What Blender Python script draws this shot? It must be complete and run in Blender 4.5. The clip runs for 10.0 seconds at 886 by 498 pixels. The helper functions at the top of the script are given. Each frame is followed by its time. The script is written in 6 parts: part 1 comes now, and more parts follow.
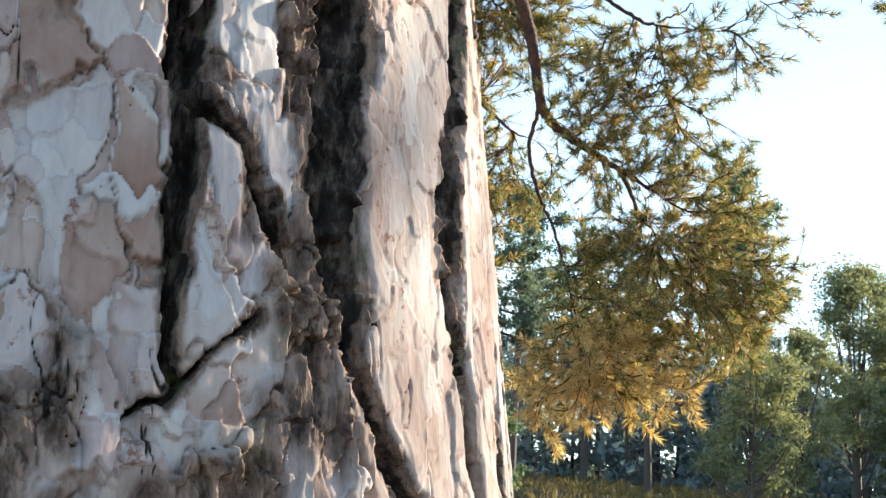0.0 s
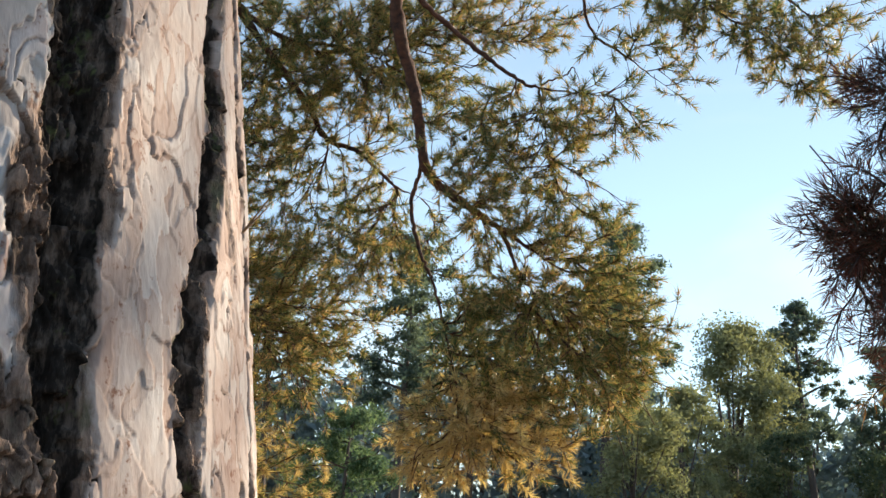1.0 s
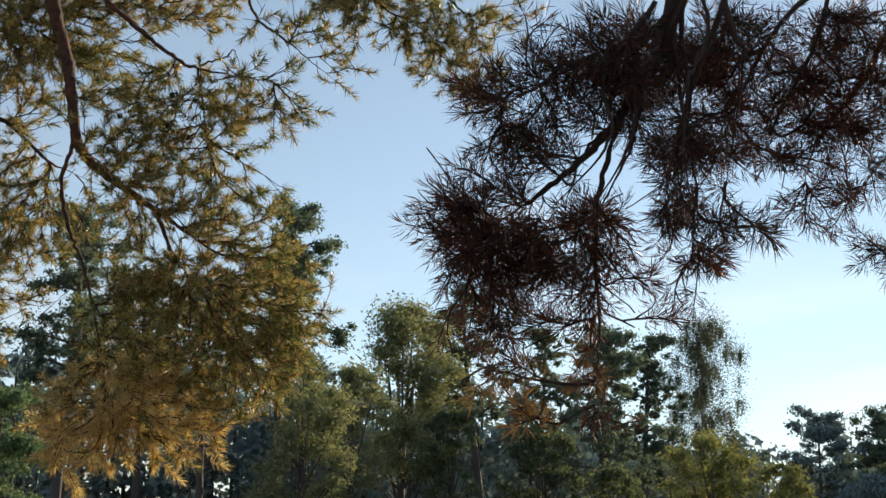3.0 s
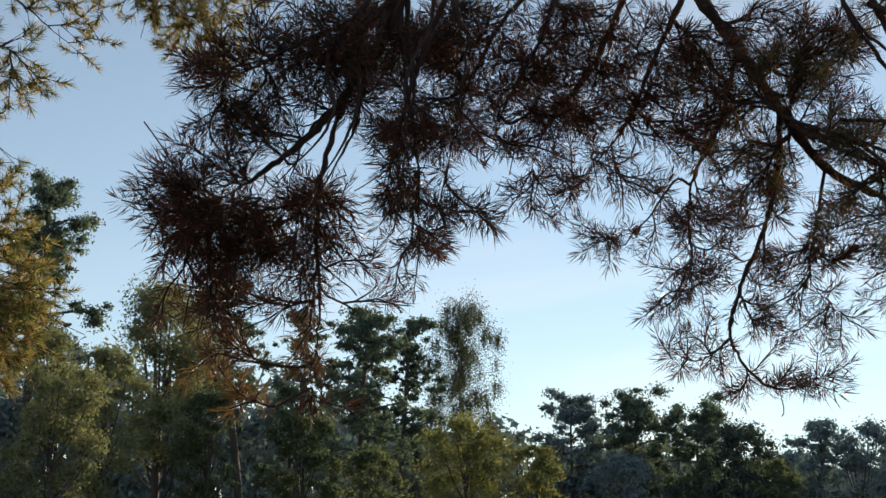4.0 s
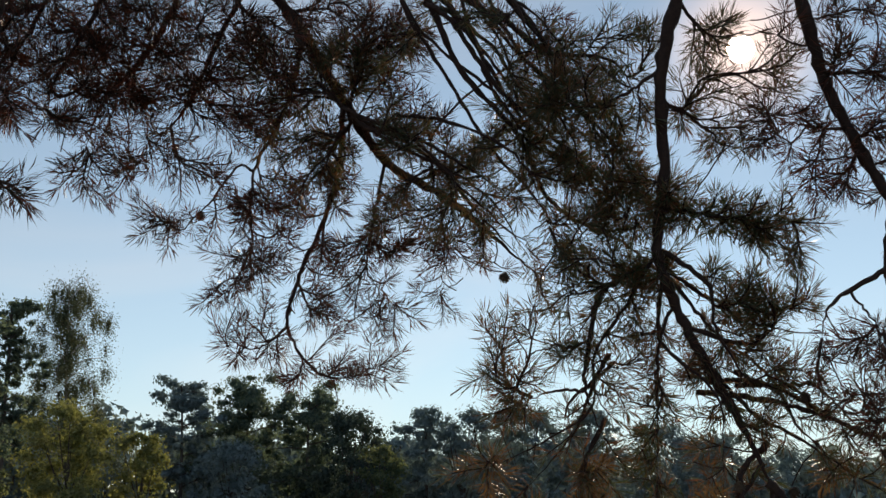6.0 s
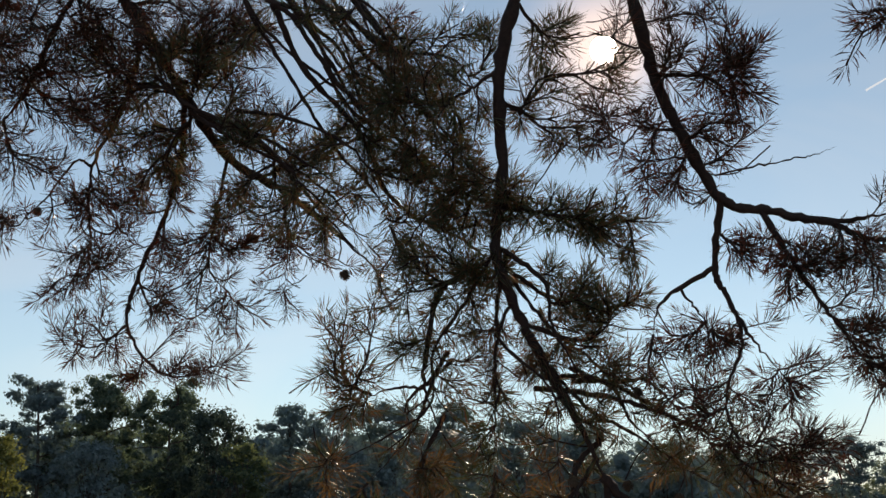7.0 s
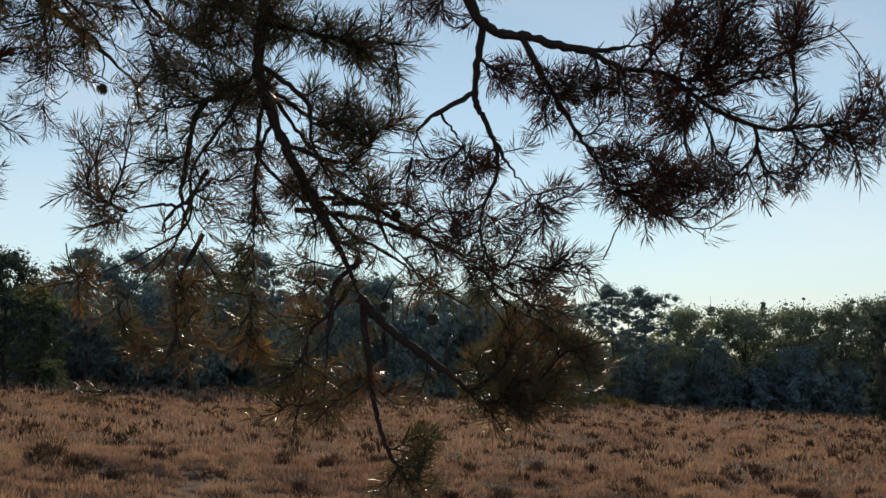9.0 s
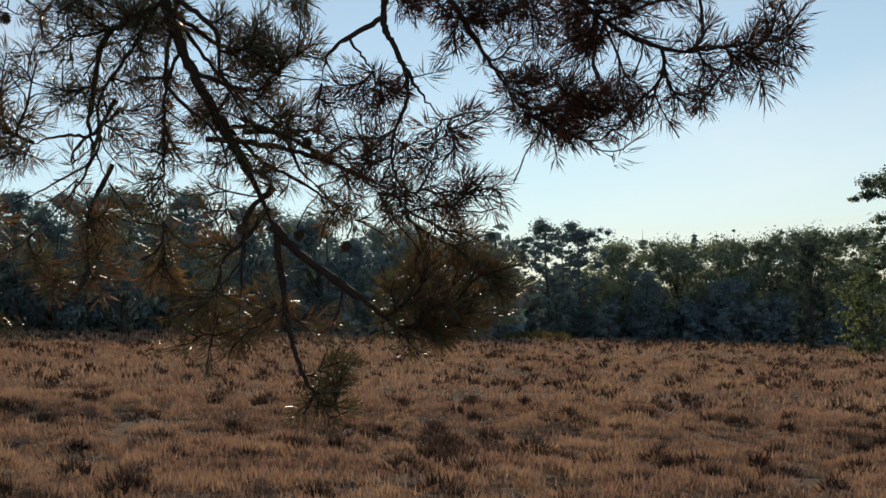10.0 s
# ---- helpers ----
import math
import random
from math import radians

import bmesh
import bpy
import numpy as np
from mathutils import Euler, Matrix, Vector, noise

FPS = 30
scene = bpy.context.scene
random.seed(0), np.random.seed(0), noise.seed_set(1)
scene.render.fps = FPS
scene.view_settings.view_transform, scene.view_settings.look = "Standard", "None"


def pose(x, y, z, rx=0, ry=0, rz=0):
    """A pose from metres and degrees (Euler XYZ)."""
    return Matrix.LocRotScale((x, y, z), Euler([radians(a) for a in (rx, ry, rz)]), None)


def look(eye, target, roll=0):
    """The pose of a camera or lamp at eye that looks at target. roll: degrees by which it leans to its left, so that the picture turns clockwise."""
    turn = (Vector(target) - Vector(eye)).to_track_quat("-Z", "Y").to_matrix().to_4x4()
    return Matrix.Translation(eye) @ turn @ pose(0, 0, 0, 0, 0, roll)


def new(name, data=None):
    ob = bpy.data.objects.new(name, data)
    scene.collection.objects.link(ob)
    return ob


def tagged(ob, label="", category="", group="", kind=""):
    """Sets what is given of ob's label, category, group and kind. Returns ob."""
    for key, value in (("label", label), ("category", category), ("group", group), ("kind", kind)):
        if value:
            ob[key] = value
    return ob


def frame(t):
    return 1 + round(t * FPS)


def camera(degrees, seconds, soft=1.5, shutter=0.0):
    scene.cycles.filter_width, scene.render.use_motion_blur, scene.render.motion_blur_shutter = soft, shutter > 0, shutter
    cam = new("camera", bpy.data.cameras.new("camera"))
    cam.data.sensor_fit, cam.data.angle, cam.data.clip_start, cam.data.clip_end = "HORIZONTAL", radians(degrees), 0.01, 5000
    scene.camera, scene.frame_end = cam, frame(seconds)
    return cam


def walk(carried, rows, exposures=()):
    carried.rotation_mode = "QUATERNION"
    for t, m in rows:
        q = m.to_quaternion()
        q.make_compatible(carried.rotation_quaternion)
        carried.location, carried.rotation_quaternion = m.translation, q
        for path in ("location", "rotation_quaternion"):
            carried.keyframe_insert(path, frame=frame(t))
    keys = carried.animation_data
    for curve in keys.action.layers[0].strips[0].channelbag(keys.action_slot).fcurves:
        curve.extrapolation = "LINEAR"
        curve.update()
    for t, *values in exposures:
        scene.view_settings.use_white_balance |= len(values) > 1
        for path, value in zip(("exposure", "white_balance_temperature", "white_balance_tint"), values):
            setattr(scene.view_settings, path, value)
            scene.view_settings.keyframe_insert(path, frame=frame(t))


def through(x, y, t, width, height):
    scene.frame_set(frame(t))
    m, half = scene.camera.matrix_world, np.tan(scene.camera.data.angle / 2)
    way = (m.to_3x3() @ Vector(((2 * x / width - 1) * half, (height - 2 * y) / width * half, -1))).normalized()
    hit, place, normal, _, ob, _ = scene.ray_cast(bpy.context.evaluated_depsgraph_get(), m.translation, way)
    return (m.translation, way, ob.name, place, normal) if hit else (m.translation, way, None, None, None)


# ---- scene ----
cam = camera(36.18, 10.0, soft=1.5)
ROWS = [
    (0.0, 0.000, 0.000, 1.550, 100.55, -2.84, -0.53),
    (0.5, 0.026, -0.016, 1.569, 101.86, -2.99, -2.70),
    (1.0, 0.052, -0.029, 1.585, 102.90, -3.10, -5.34),
    (1.5, 0.086, -0.063, 1.589, 103.30, -2.80, -8.27),
    (2.0, 0.106, -0.101, 1.602, 103.16, -2.48, -11.29),
    (3.5, 0.248, -0.107, 1.627, 102.21, -1.24, -23.45),
    (4.0, 0.317, -0.111, 1.630, 102.02, -0.82, -28.69),
    (4.5, 0.411, -0.110, 1.632, 101.82, -0.75, -33.94),
    (5.0, 0.448, -0.139, 1.634, 101.54, -0.48, -38.22),
    (5.5, 0.489, -0.162, 1.638, 101.41, -0.09, -41.79),
    (7.0, 0.572, -0.237, 1.641, 101.33, 1.38, -50.22),
    (7.5, 0.605, -0.271, 1.630, 100.31, 1.52, -53.60),
    (8.0, 0.631, -0.288, 1.610, 98.59, 1.05, -55.64),
    (8.5, 0.650, -0.304, 1.589, 96.51, 0.75, -57.06),
    (9.0, 0.662, -0.325, 1.562, 94.81, 0.93, -58.54),
    (9.5, 0.670, -0.352, 1.544, 93.58, 1.64, -59.92),
    (10.0, 0.683, -0.382, 1.526, 92.12, 2.10, -61.24),
]
EXPOSURES = [(0.0, 1.9, 6500, 10), (0.5, 1.66, 6650, 11), (1.0, 1.2, 6725, 12), (1.5, 0.98, 7100, 13), (2.0, 0.86, 7150, 14), (3.5, 0.53, 7000, 14), (5.5, 0.14, 7000, 15), (7.5, 0.02, 6980, 14), (8.3, 0.0, 6950, 13), (9.0, 0.02, 6950, 13), (10.0, 0.05, 6950, 13)]
walk(cam, [(t, pose(x, y, z, rx, ry, rz)) for t, x, y, z, rx, ry, rz in ROWS], EXPOSURES)

# ---- daylight: a low autumn sun in a clear sky ----
SUN_AZ, SUN_EL = radians(57.8), radians(19.4)
SUN_WAY = Vector((math.sin(SUN_AZ) * math.cos(SUN_EL), math.cos(SUN_AZ) * math.cos(SUN_EL), math.sin(SUN_EL)))
world = bpy.data.worlds.new("sky")
scene.world = world
world.use_nodes = True
wn, wl = world.node_tree.nodes, world.node_tree.links
sky = wn.new("ShaderNodeTexSky")
sky.sky_type = "NISHITA"
sky.sun_disc = False
sky.sun_elevation, sky.sun_rotation = SUN_EL, SUN_AZ
sky.air_density, sky.dust_density, sky.ozone_density = 0.95, 0.0, 4.5
pale = wn.new("ShaderNodeHueSaturation")
pale.inputs["Saturation"].default_value = 0.72
pale.inputs["Hue"].default_value = 0.483
wl.new(sky.outputs[0], pale.inputs["Color"])
# thin veils of high cloud
veil = wn.new("ShaderNodeHueSaturation")
veil.inputs["Hue"].default_value = 0.483
veil.inputs["Saturation"].default_value, veil.inputs["Value"].default_value = 0.45, 1.0
wl.new(sky.outputs[0], veil.inputs["Color"])
wc, wm, wz, wr, wx = (wn.new("ShaderNode" + k) for k in ("TexCoord", "Mapping", "TexNoise", "MapRange", "Mix"))
wm.inputs["Scale"].default_value = (2.2, 2.2, 6.0)
wz.inputs["Scale"].default_value, wz.inputs["Detail"].default_value, wz.inputs["Distortion"].default_value = 1.6, 5, 0.6
wr.inputs["From Min"].default_value, wr.inputs["From Max"].default_value, wr.inputs["To Max"].default_value = 0.48, 0.75, 0.6
wx.data_type = "RGBA"
wl.new(wc.outputs["Generated"], wm.inputs[0])
wl.new(wm.outputs[0], wz.inputs["Vector"])
wl.new(wz.outputs["Fac"], wr.inputs[0])
wl.new(wr.outputs[0], wx.inputs[0])
wl.new(pale.outputs[0], wx.inputs[6])
wl.new(veil.outputs[0], wx.inputs[7])
# the bright aureole of the sky round the sun
wd, wp, wa, wg = (wn.new("ShaderNode" + k) for k in ("VectorMath", "Math", "Mix", "VectorMath"))
wd.operation, wp.operation, wg.operation = "DOT_PRODUCT", "POWER", "NORMALIZE"
wd.inputs[1].default_value = SUN_WAY
wp.inputs[1].default_value = 1300
wa.data_type, wa.blend_type = "RGBA", "ADD"
wl.new(wc.outputs["Generated"], wg.inputs[0])
wl.new(wg.outputs[0], wd.inputs[0])
wl.new(wd.outputs["Value"], wp.inputs[0])
wl.new(wp.outputs[0], wa.inputs[0])
wl.new(wx.outputs[2], wa.inputs[6])
wa.inputs[7].default_value = (9.0, 5.2, 2.3, 1)
wl.new(wa.outputs[2], wn["Background"].inputs[0])
wn["Background"].inputs[1].default_value = 0.101

sun_lamp = bpy.data.lights.new("sun", "SUN")
sun_lamp.energy, sun_lamp.angle, sun_lamp.color = 4.0, radians(0.55), (1.0, 0.85, 0.65)
sun = new("sun", sun_lamp)
lamp_el = SUN_EL - radians(1.1)
sun.matrix_world = look((50 * math.sin(SUN_AZ) * math.cos(lamp_el), 50 * math.cos(SUN_AZ) * math.cos(lamp_el), 50 * math.sin(lamp_el)), (0, 0, 0))

# ---- small tools ----
rng = np.random.default_rng(7)


def mesh_from(name, verts, faces, material, smooth=False):
    """A mesh from arrays: verts (n, 3), faces (m, 3) or (m, 4)."""
    verts, faces = np.asarray(verts, float), np.asarray(faces, np.int32)
    me = bpy.data.meshes.new(name)
    k = faces.shape[1]
    me.vertices.add(len(verts))
    me.vertices.foreach_set("co", verts.ravel())
    me.loops.add(faces.size)
    me.loops.foreach_set("vertex_index", faces.ravel())
    me.polygons.add(len(faces))
    me.polygons.foreach_set("loop_start", np.arange(0, faces.size, k, dtype=np.int32))
    me.polygons.foreach_set("loop_total", np.full(len(faces), k, np.int32))
    me.polygons.foreach_set("use_smooth", np.full(len(faces), smooth, bool))
    me.update(calc_edges=True)
    me.validate()
    me.materials.append(material)
    return me


def piece(name, verts, faces, material, parent=None, label="", smooth=False, kind=""):
    """One mesh object, as a part of its parent where one is given."""
    ob = new(name, mesh_from(name, verts, faces, material, smooth))
    ob.parent = parent
    return tagged(ob, label=label, kind=kind)


def thing(name, label, category, place=(0, 0, 0), group="", kind=""):
    ob = new(name)
    ob.location = place
    ob.empty_display_size = 0.2
    return tagged(ob, label, category, group, kind)


def smooth_line(points, steps=6):
    """A rounded line through the points."""
    p = np.asarray(points, float)
    q = np.vstack([2 * p[0] - p[1], p, 2 * p[-1] - p[-2]])
    out = []
    for i in range(1, len(q) - 2):
        for s in np.arange(steps) / steps:
            a, b, c, d = q[i - 1:i + 3]
            out.append(0.5 * (2 * b + (c - a) * s + (2 * a - 5 * b + 4 * c - d) * s * s + (3 * b - a - 3 * c + d) * s ** 3))
    out.append(p[-1])
    return np.array(out)


def tube(line, radii, sides=6, knots=0.0):
    """Verts and quads of a round stem along a line."""
    line = np.asarray(line, float)
    n = len(line)
    radii = np.broadcast_to(np.asarray(radii, float), (n,))
    way = np.gradient(line, axis=0)
    way /= np.linalg.norm(way, axis=1, keepdims=True) + 1e-9
    ref = np.tile((0.31, 0.17, 0.93), (n, 1))
    ref[np.abs((ref * way).sum(1)) > 0.9] = (0.95, 0.2, 0.1)
    u = np.cross(way, ref)
    u /= np.linalg.norm(u, axis=1, keepdims=True)
    v = np.cross(way, u)
    a = np.arange(sides) * 2 * np.pi / sides
    r = radii[:, None] * (1 + (knots * rng.standard_normal((n, sides)) if knots else 0))
    verts = line[:, None] + r[..., None] * (np.cos(a)[None, :, None] * u[:, None] + np.sin(a)[None, :, None] * v[:, None])
    i, j = np.meshgrid(np.arange(n - 1), np.arange(sides), indexing="ij")
    k = (j + 1) % sides
    faces = np.stack([i * sides + j, i * sides + k, (i + 1) * sides + k, (i + 1) * sides + j], -1).reshape(-1, 4)
    return verts.reshape(-1, 3), faces


def gather(parts):
    """Joins several (verts, faces)."""
    vs, fs, k = [], [], 0
    for v, f in parts:
        vs.append(v)
        fs.append(f + k)
        k += len(v)
    return np.vstack(vs), np.vstack(fs)


def turns(n, ways=None):
    """Random turns (n, 3, 3); with ways, the local z of each lies along its way."""
    w = rng.standard_normal((n, 3)) if ways is None else np.asarray(ways, float).copy()
    w /= np.linalg.norm(w, axis=1, keepdims=True) + 1e-9
    u = np.cross(w, rng.standard_normal((n, 3)))
    u /= np.linalg.norm(u, axis=1, keepdims=True) + 1e-9
    return np.stack([u, np.cross(w, u), w], 2)


def scatter(templates, places, mats, scales):
    """Copies of small meshes, joined: verts and faces."""
    vs, fs, k = [], [], 0
    pick = rng.integers(0, len(templates), len(places))
    for i, (tv, tf) in enumerate(templates):
        at = np.where(pick == i)[0]
        if not len(at):
            continue
        v = np.einsum("nij,vj->nvi", mats[at], tv) * scales[at, None, None] + places[at, None, :]
        fs.append((tf[None] + (np.arange(len(at)) * len(tv))[:, None, None]).reshape(-1, tf.shape[1]) + k)
        vs.append(v.reshape(-1, 3))
        k += v.shape[0] * v.shape[1]
    return np.vstack(vs), np.vstack(fs)


def ground_height(x, y):
    """The heath tilts gently and levels out far away."""
    x, y = np.asarray(x, float), np.asarray(y, float)
    d = np.hypot(x, y) + 1e-6
    s = np.where(d > 110, (110 + 60 * np.tanh((d - 110) / 60)) / d, 1.0)
    z = (-0.0440 * x + 0.0478 * y) * s
    far = np.clip((d - 6) / 12, 0, 1)
    return z + far * (0.10 * np.sin(x * 0.21 + 1.3) * np.cos(y * 0.17) + 0.06 * np.sin(x * 0.53 + y * 0.41))


def plan(az, d):
    """Plan position at an azimuth (degrees, clockwise from +y) and distance from the start of the walk."""
    return np.array((0.3 + d * math.sin(radians(az)), -0.1 + d * math.cos(radians(az))))


# ---- materials ----
def material(name):
    m = bpy.data.materials.new(name)
    m.use_nodes = True
    nt = m.node_tree
    return m, nt.nodes, nt.links, nt.nodes["Principled BSDF"]


def ramp(nodes, stops):
    r = nodes.new("ShaderNodeValToRGB")
    while len(r.color_ramp.elements) < len(stops):
        r.color_ramp.elements.new(0.5)
    for e, (p, c) in zip(r.color_ramp.elements, stops):
        e.position, e.color = p, (*c, 1)
    return r


def noise_node(nodes, links, scale, detail=4, rough=0.6, stretch=None, coord="Object"):
    tc = nodes.new("ShaderNodeTexCoord")
    n = nodes.new("ShaderNodeTexNoise")
    n.inputs["Scale"].default_value, n.inputs["Detail"].default_value, n.inputs["Roughness"].default_value = scale, detail, rough
    if stretch:
        mp = nodes.new("ShaderNodeMapping")
        mp.inputs["Scale"].default_value = stretch
        links.new(tc.outputs[coord], mp.inputs[0])
        links.new(mp.outputs[0], n.inputs["Vector"])
    else:
        links.new(tc.outputs[coord], n.inputs["Vector"])
    return n


def bump(nodes, links, height, bsdf, strength=0.5, distance=0.01):
    b = nodes.new("ShaderNodeBump")
    b.inputs["Strength"].default_value, b.inputs["Distance"].default_value = strength, distance
    links.new(height, b.inputs["Height"])
    links.new(b.outputs[0], bsdf.inputs["Normal"])
    return b


def leaf_material(name, stops, scale, through=0.35, rough=0.55, fine=0.35, glow=(1.0, 0.95, 0.5), shine=0.2):
    """Leaves and needles: light passes through them; colour drifts by branch and by leaf."""
    m, n, l, b = material(name)
    big = noise_node(n, l, scale, 3)
    geo = n.new("ShaderNodeNewGeometry")
    mix = n.new("ShaderNodeMix")
    mix.inputs[0].default_value = fine
    l.new(big.outputs["Fac"], mix.inputs[2])
    l.new(geo.outputs["Random Per Island"], mix.inputs[3])
    r = ramp(n, stops)
    l.new(mix.outputs[0], r.inputs[0])
    l.new(r.outputs[0], b.inputs["Base Color"])
    b.inputs["Roughness"].default_value = rough
    b.inputs["Specular IOR Level"].default_value = shine
    tint = n.new("ShaderNodeMix")
    tint.data_type, tint.blend_type = "RGBA", "MULTIPLY"
    tint.inputs[0].default_value = 1.0
    tint.inputs[7].default_value = (*glow, 1)
    l.new(r.outputs[0], tint.inputs[6])
    tr = n.new("ShaderNodeBsdfTranslucent")
    l.new(tint.outputs[2], tr.inputs[0])
    ms = n.new("ShaderNodeMixShader")
    ms.inputs[0].default_value = through
    l.new(b.outputs[0], ms.inputs[1])
    l.new(tr.outputs[0], ms.inputs[2])
    l.new(ms.outputs[0], n["Material Output"].inputs[0])
    return m


def bark_material(name, stops, scale, stretch=(1, 1, 0.25), depth=0.01):
    m, n, l, b = material(name)
    a = noise_node(n, l, scale, 6, 0.65, stretch)
    c = noise_node(n, l, scale * 0.2, 3, 0.5)
    mix = n.new("ShaderNodeMix")
    mix.inputs[0].default_value = 0.4
    l.new(a.outputs["Fac"], mix.inputs[2])
    l.new(c.outputs["Fac"], mix.inputs[3])
    r = ramp(n, stops)
    l.new(mix.outputs[0], r.inputs[0])
    l.new(r.outputs[0], b.inputs["Base Color"])
    b.inputs["Roughness"].default_value = 0.85
    bump(n, l, a.outputs["Fac"], b, 0.8, depth)
    return m


# near needles: the dark of boughs against the light put into the colour
NEEDLES_BACKLIT = leaf_material("needles_backlit", [(0.30, (0.028, 0.028, 0.016)), (0.46, (0.058, 0.034, 0.022)), (0.58, (0.105, 0.040, 0.028)), (0.80, (0.16, 0.054, 0.034))], 3.5, 0.26, 0.48, 0.45, (1.0, 0.80, 0.54), 0.4)
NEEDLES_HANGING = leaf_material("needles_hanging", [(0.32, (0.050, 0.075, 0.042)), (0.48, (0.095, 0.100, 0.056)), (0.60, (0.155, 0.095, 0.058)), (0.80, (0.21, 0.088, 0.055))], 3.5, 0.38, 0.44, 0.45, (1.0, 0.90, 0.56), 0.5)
NEEDLES_DEAD = leaf_material("needles_dead", [(0.3, (0.14, 0.078, 0.045)), (0.7, (0.29, 0.175, 0.095))], 6.0, 0.35, 0.5)
# needles in the sun: its brightness put into a pale base colour
NEEDLES_SUN_TONE = leaf_material("needles_sun_tone", [(0.30, (0.075, 0.13, 0.052)), (0.48, (0.255, 0.270, 0.095)), (0.61, (0.50, 0.40, 0.17)), (0.80, (0.62, 0.36, 0.165))], 1.2, 0.5, 0.35, 0.6, (1.0, 0.98, 0.70), 0.5)
# dry gold needles, lightened further to paint the sun on them
NEEDLES_GOLD_SUN = leaf_material("needles_gold_sun", [(0.3, (0.58, 0.42, 0.23)), (0.7, (0.82, 0.68, 0.40))], 2.0, 0.55, 0.5)
# pine leaves lightened and blued a little in place of haze
LEAVES_PINE = leaf_material("leaves_pine", [(0.3, (0.095, 0.14, 0.13)), (0.7, (0.225, 0.26, 0.195))], 0.5, 0.48, 0.9, 0.35, (0.9, 1.0, 0.7), 0.05)
LEAVES_OAK = leaf_material("leaves_oak", [(0.3, (0.09, 0.128, 0.095)), (0.7, (0.22, 0.235, 0.135))], 0.35, 0.52, 0.9, 0.35, (0.95, 1.0, 0.6), 0.05)
LEAVES_DARK = leaf_material("leaves_dark", [(0.3, (0.05, 0.075, 0.075)), (0.7, (0.11, 0.14, 0.115))], 0.35, 0.3, 0.9, 0.35, (0.95, 1.0, 0.7), 0.05)
LEAVES_YELLOW = leaf_material("leaves_yellow", [(0.3, (0.18, 0.20, 0.095)), (0.7, (0.38, 0.36, 0.17))], 0.4, 0.45, 0.9, 0.4, (0.95, 1.0, 0.55), 0.05)
# young pine's green, lightened to paint the sunlight on it
LEAVES_YOUNG_SUNLIT = leaf_material("leaves_young_sunlit", [(0.3, (0.10, 0.17, 0.10)), (0.7, (0.26, 0.34, 0.19))], 0.8, 0.45, 0.8, 0.4, (0.95, 1.0, 0.7), 0.1)
LEAVES_TURNING = leaf_material("leaves_turning", [(0.3, (0.18, 0.21, 0.14)), (0.7, (0.42, 0.40, 0.22))], 0.12, 0.45, 0.9, 0.2, (0.95, 1.0, 0.65), 0.05)
# far autumn leaves: paler and bluer, with haze put into the colour
LEAVES_TURNING_HAZE = leaf_material("leaves_turning_haze", [(0.3, (0.17, 0.225, 0.20)), (0.7, (0.40, 0.42, 0.28))], 0.12, 0.33, 0.9, 0.1, (0.95, 1.0, 0.7), 0.02)
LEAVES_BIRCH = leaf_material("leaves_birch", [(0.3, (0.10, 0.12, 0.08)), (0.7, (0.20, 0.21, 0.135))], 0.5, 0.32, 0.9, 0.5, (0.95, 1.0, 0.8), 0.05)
# leaves of the far wood: haze blue put into the base colour
LEAVES_HAZE = leaf_material("leaves_haze", [(0.3, (0.145, 0.212, 0.26)), (0.7, (0.275, 0.33, 0.31))], 0.10, 0.22, 0.9, 0.1, (0.9, 1.0, 0.75), 0.02)
# limb bark: brighter copy for the sunlit pine, darkened copy for backlit boughs
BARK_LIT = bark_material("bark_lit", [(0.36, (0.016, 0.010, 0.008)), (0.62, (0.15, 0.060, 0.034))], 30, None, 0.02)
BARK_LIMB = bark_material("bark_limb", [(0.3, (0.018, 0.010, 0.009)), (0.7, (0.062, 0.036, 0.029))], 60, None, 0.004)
BARK_RED = bark_material("bark_red", [(0.3, (0.10, 0.05, 0.03)), (0.7, (0.30, 0.15, 0.08))], 25, None, 0.006)
BARK_FAR = bark_material("bark_far", [(0.3, (0.05, 0.042, 0.038)), (0.7, (0.13, 0.10, 0.085))], 3, (1, 1, 0.2), 0.02)
BARK_BIRCH = bark_material("bark_birch", [(0.3, (0.12, 0.11, 0.10)), (0.6, (0.5, 0.48, 0.45))], 2, (1, 1, 2.5), 0.01)

# ---- ground ----
def ground_material():
    m, n, l, b = material("heath_soil")
    a = noise_node(n, l, 0.35, 6, 0.65)
    c = noise_node(n, l, 6.0, 5, 0.7)
    mix = n.new("ShaderNodeMix")
    mix.inputs[0].default_value = 0.5
    l.new(a.outputs["Fac"], mix.inputs[2])
    l.new(c.outputs["Fac"], mix.inputs[3])
    r = ramp(n, [(0.3, (0.05, 0.036, 0.03)), (0.5, (0.10, 0.072, 0.056)), (0.7, (0.17, 0.122, 0.09))])
    l.new(mix.outputs[0], r.inputs[0])
    l.new(r.outputs[0], b.inputs["Base Color"])
    b.inputs["Roughness"].default_value = 1.0
    b.inputs["Specular IOR Level"].default_value = 0.05
    bump(n, l, c.outputs["Fac"], b, 0.8, 0.08)
    return m


rings = np.concatenate([[0.001], np.geomspace(0.5, 3000, 110)])
spokes = 240
aa = np.arange(spokes) * 2 * np.pi / spokes
gx, gy = rings[:, None] * np.sin(aa), rings[:, None] * np.cos(aa)
gv = np.stack([gx, gy, ground_height(gx, gy)], -1).reshape(-1, 3)
gi, gj = np.meshgrid(np.arange(len(rings) - 1), np.arange(spokes), indexing="ij")
gk = (gj + 1) % spokes
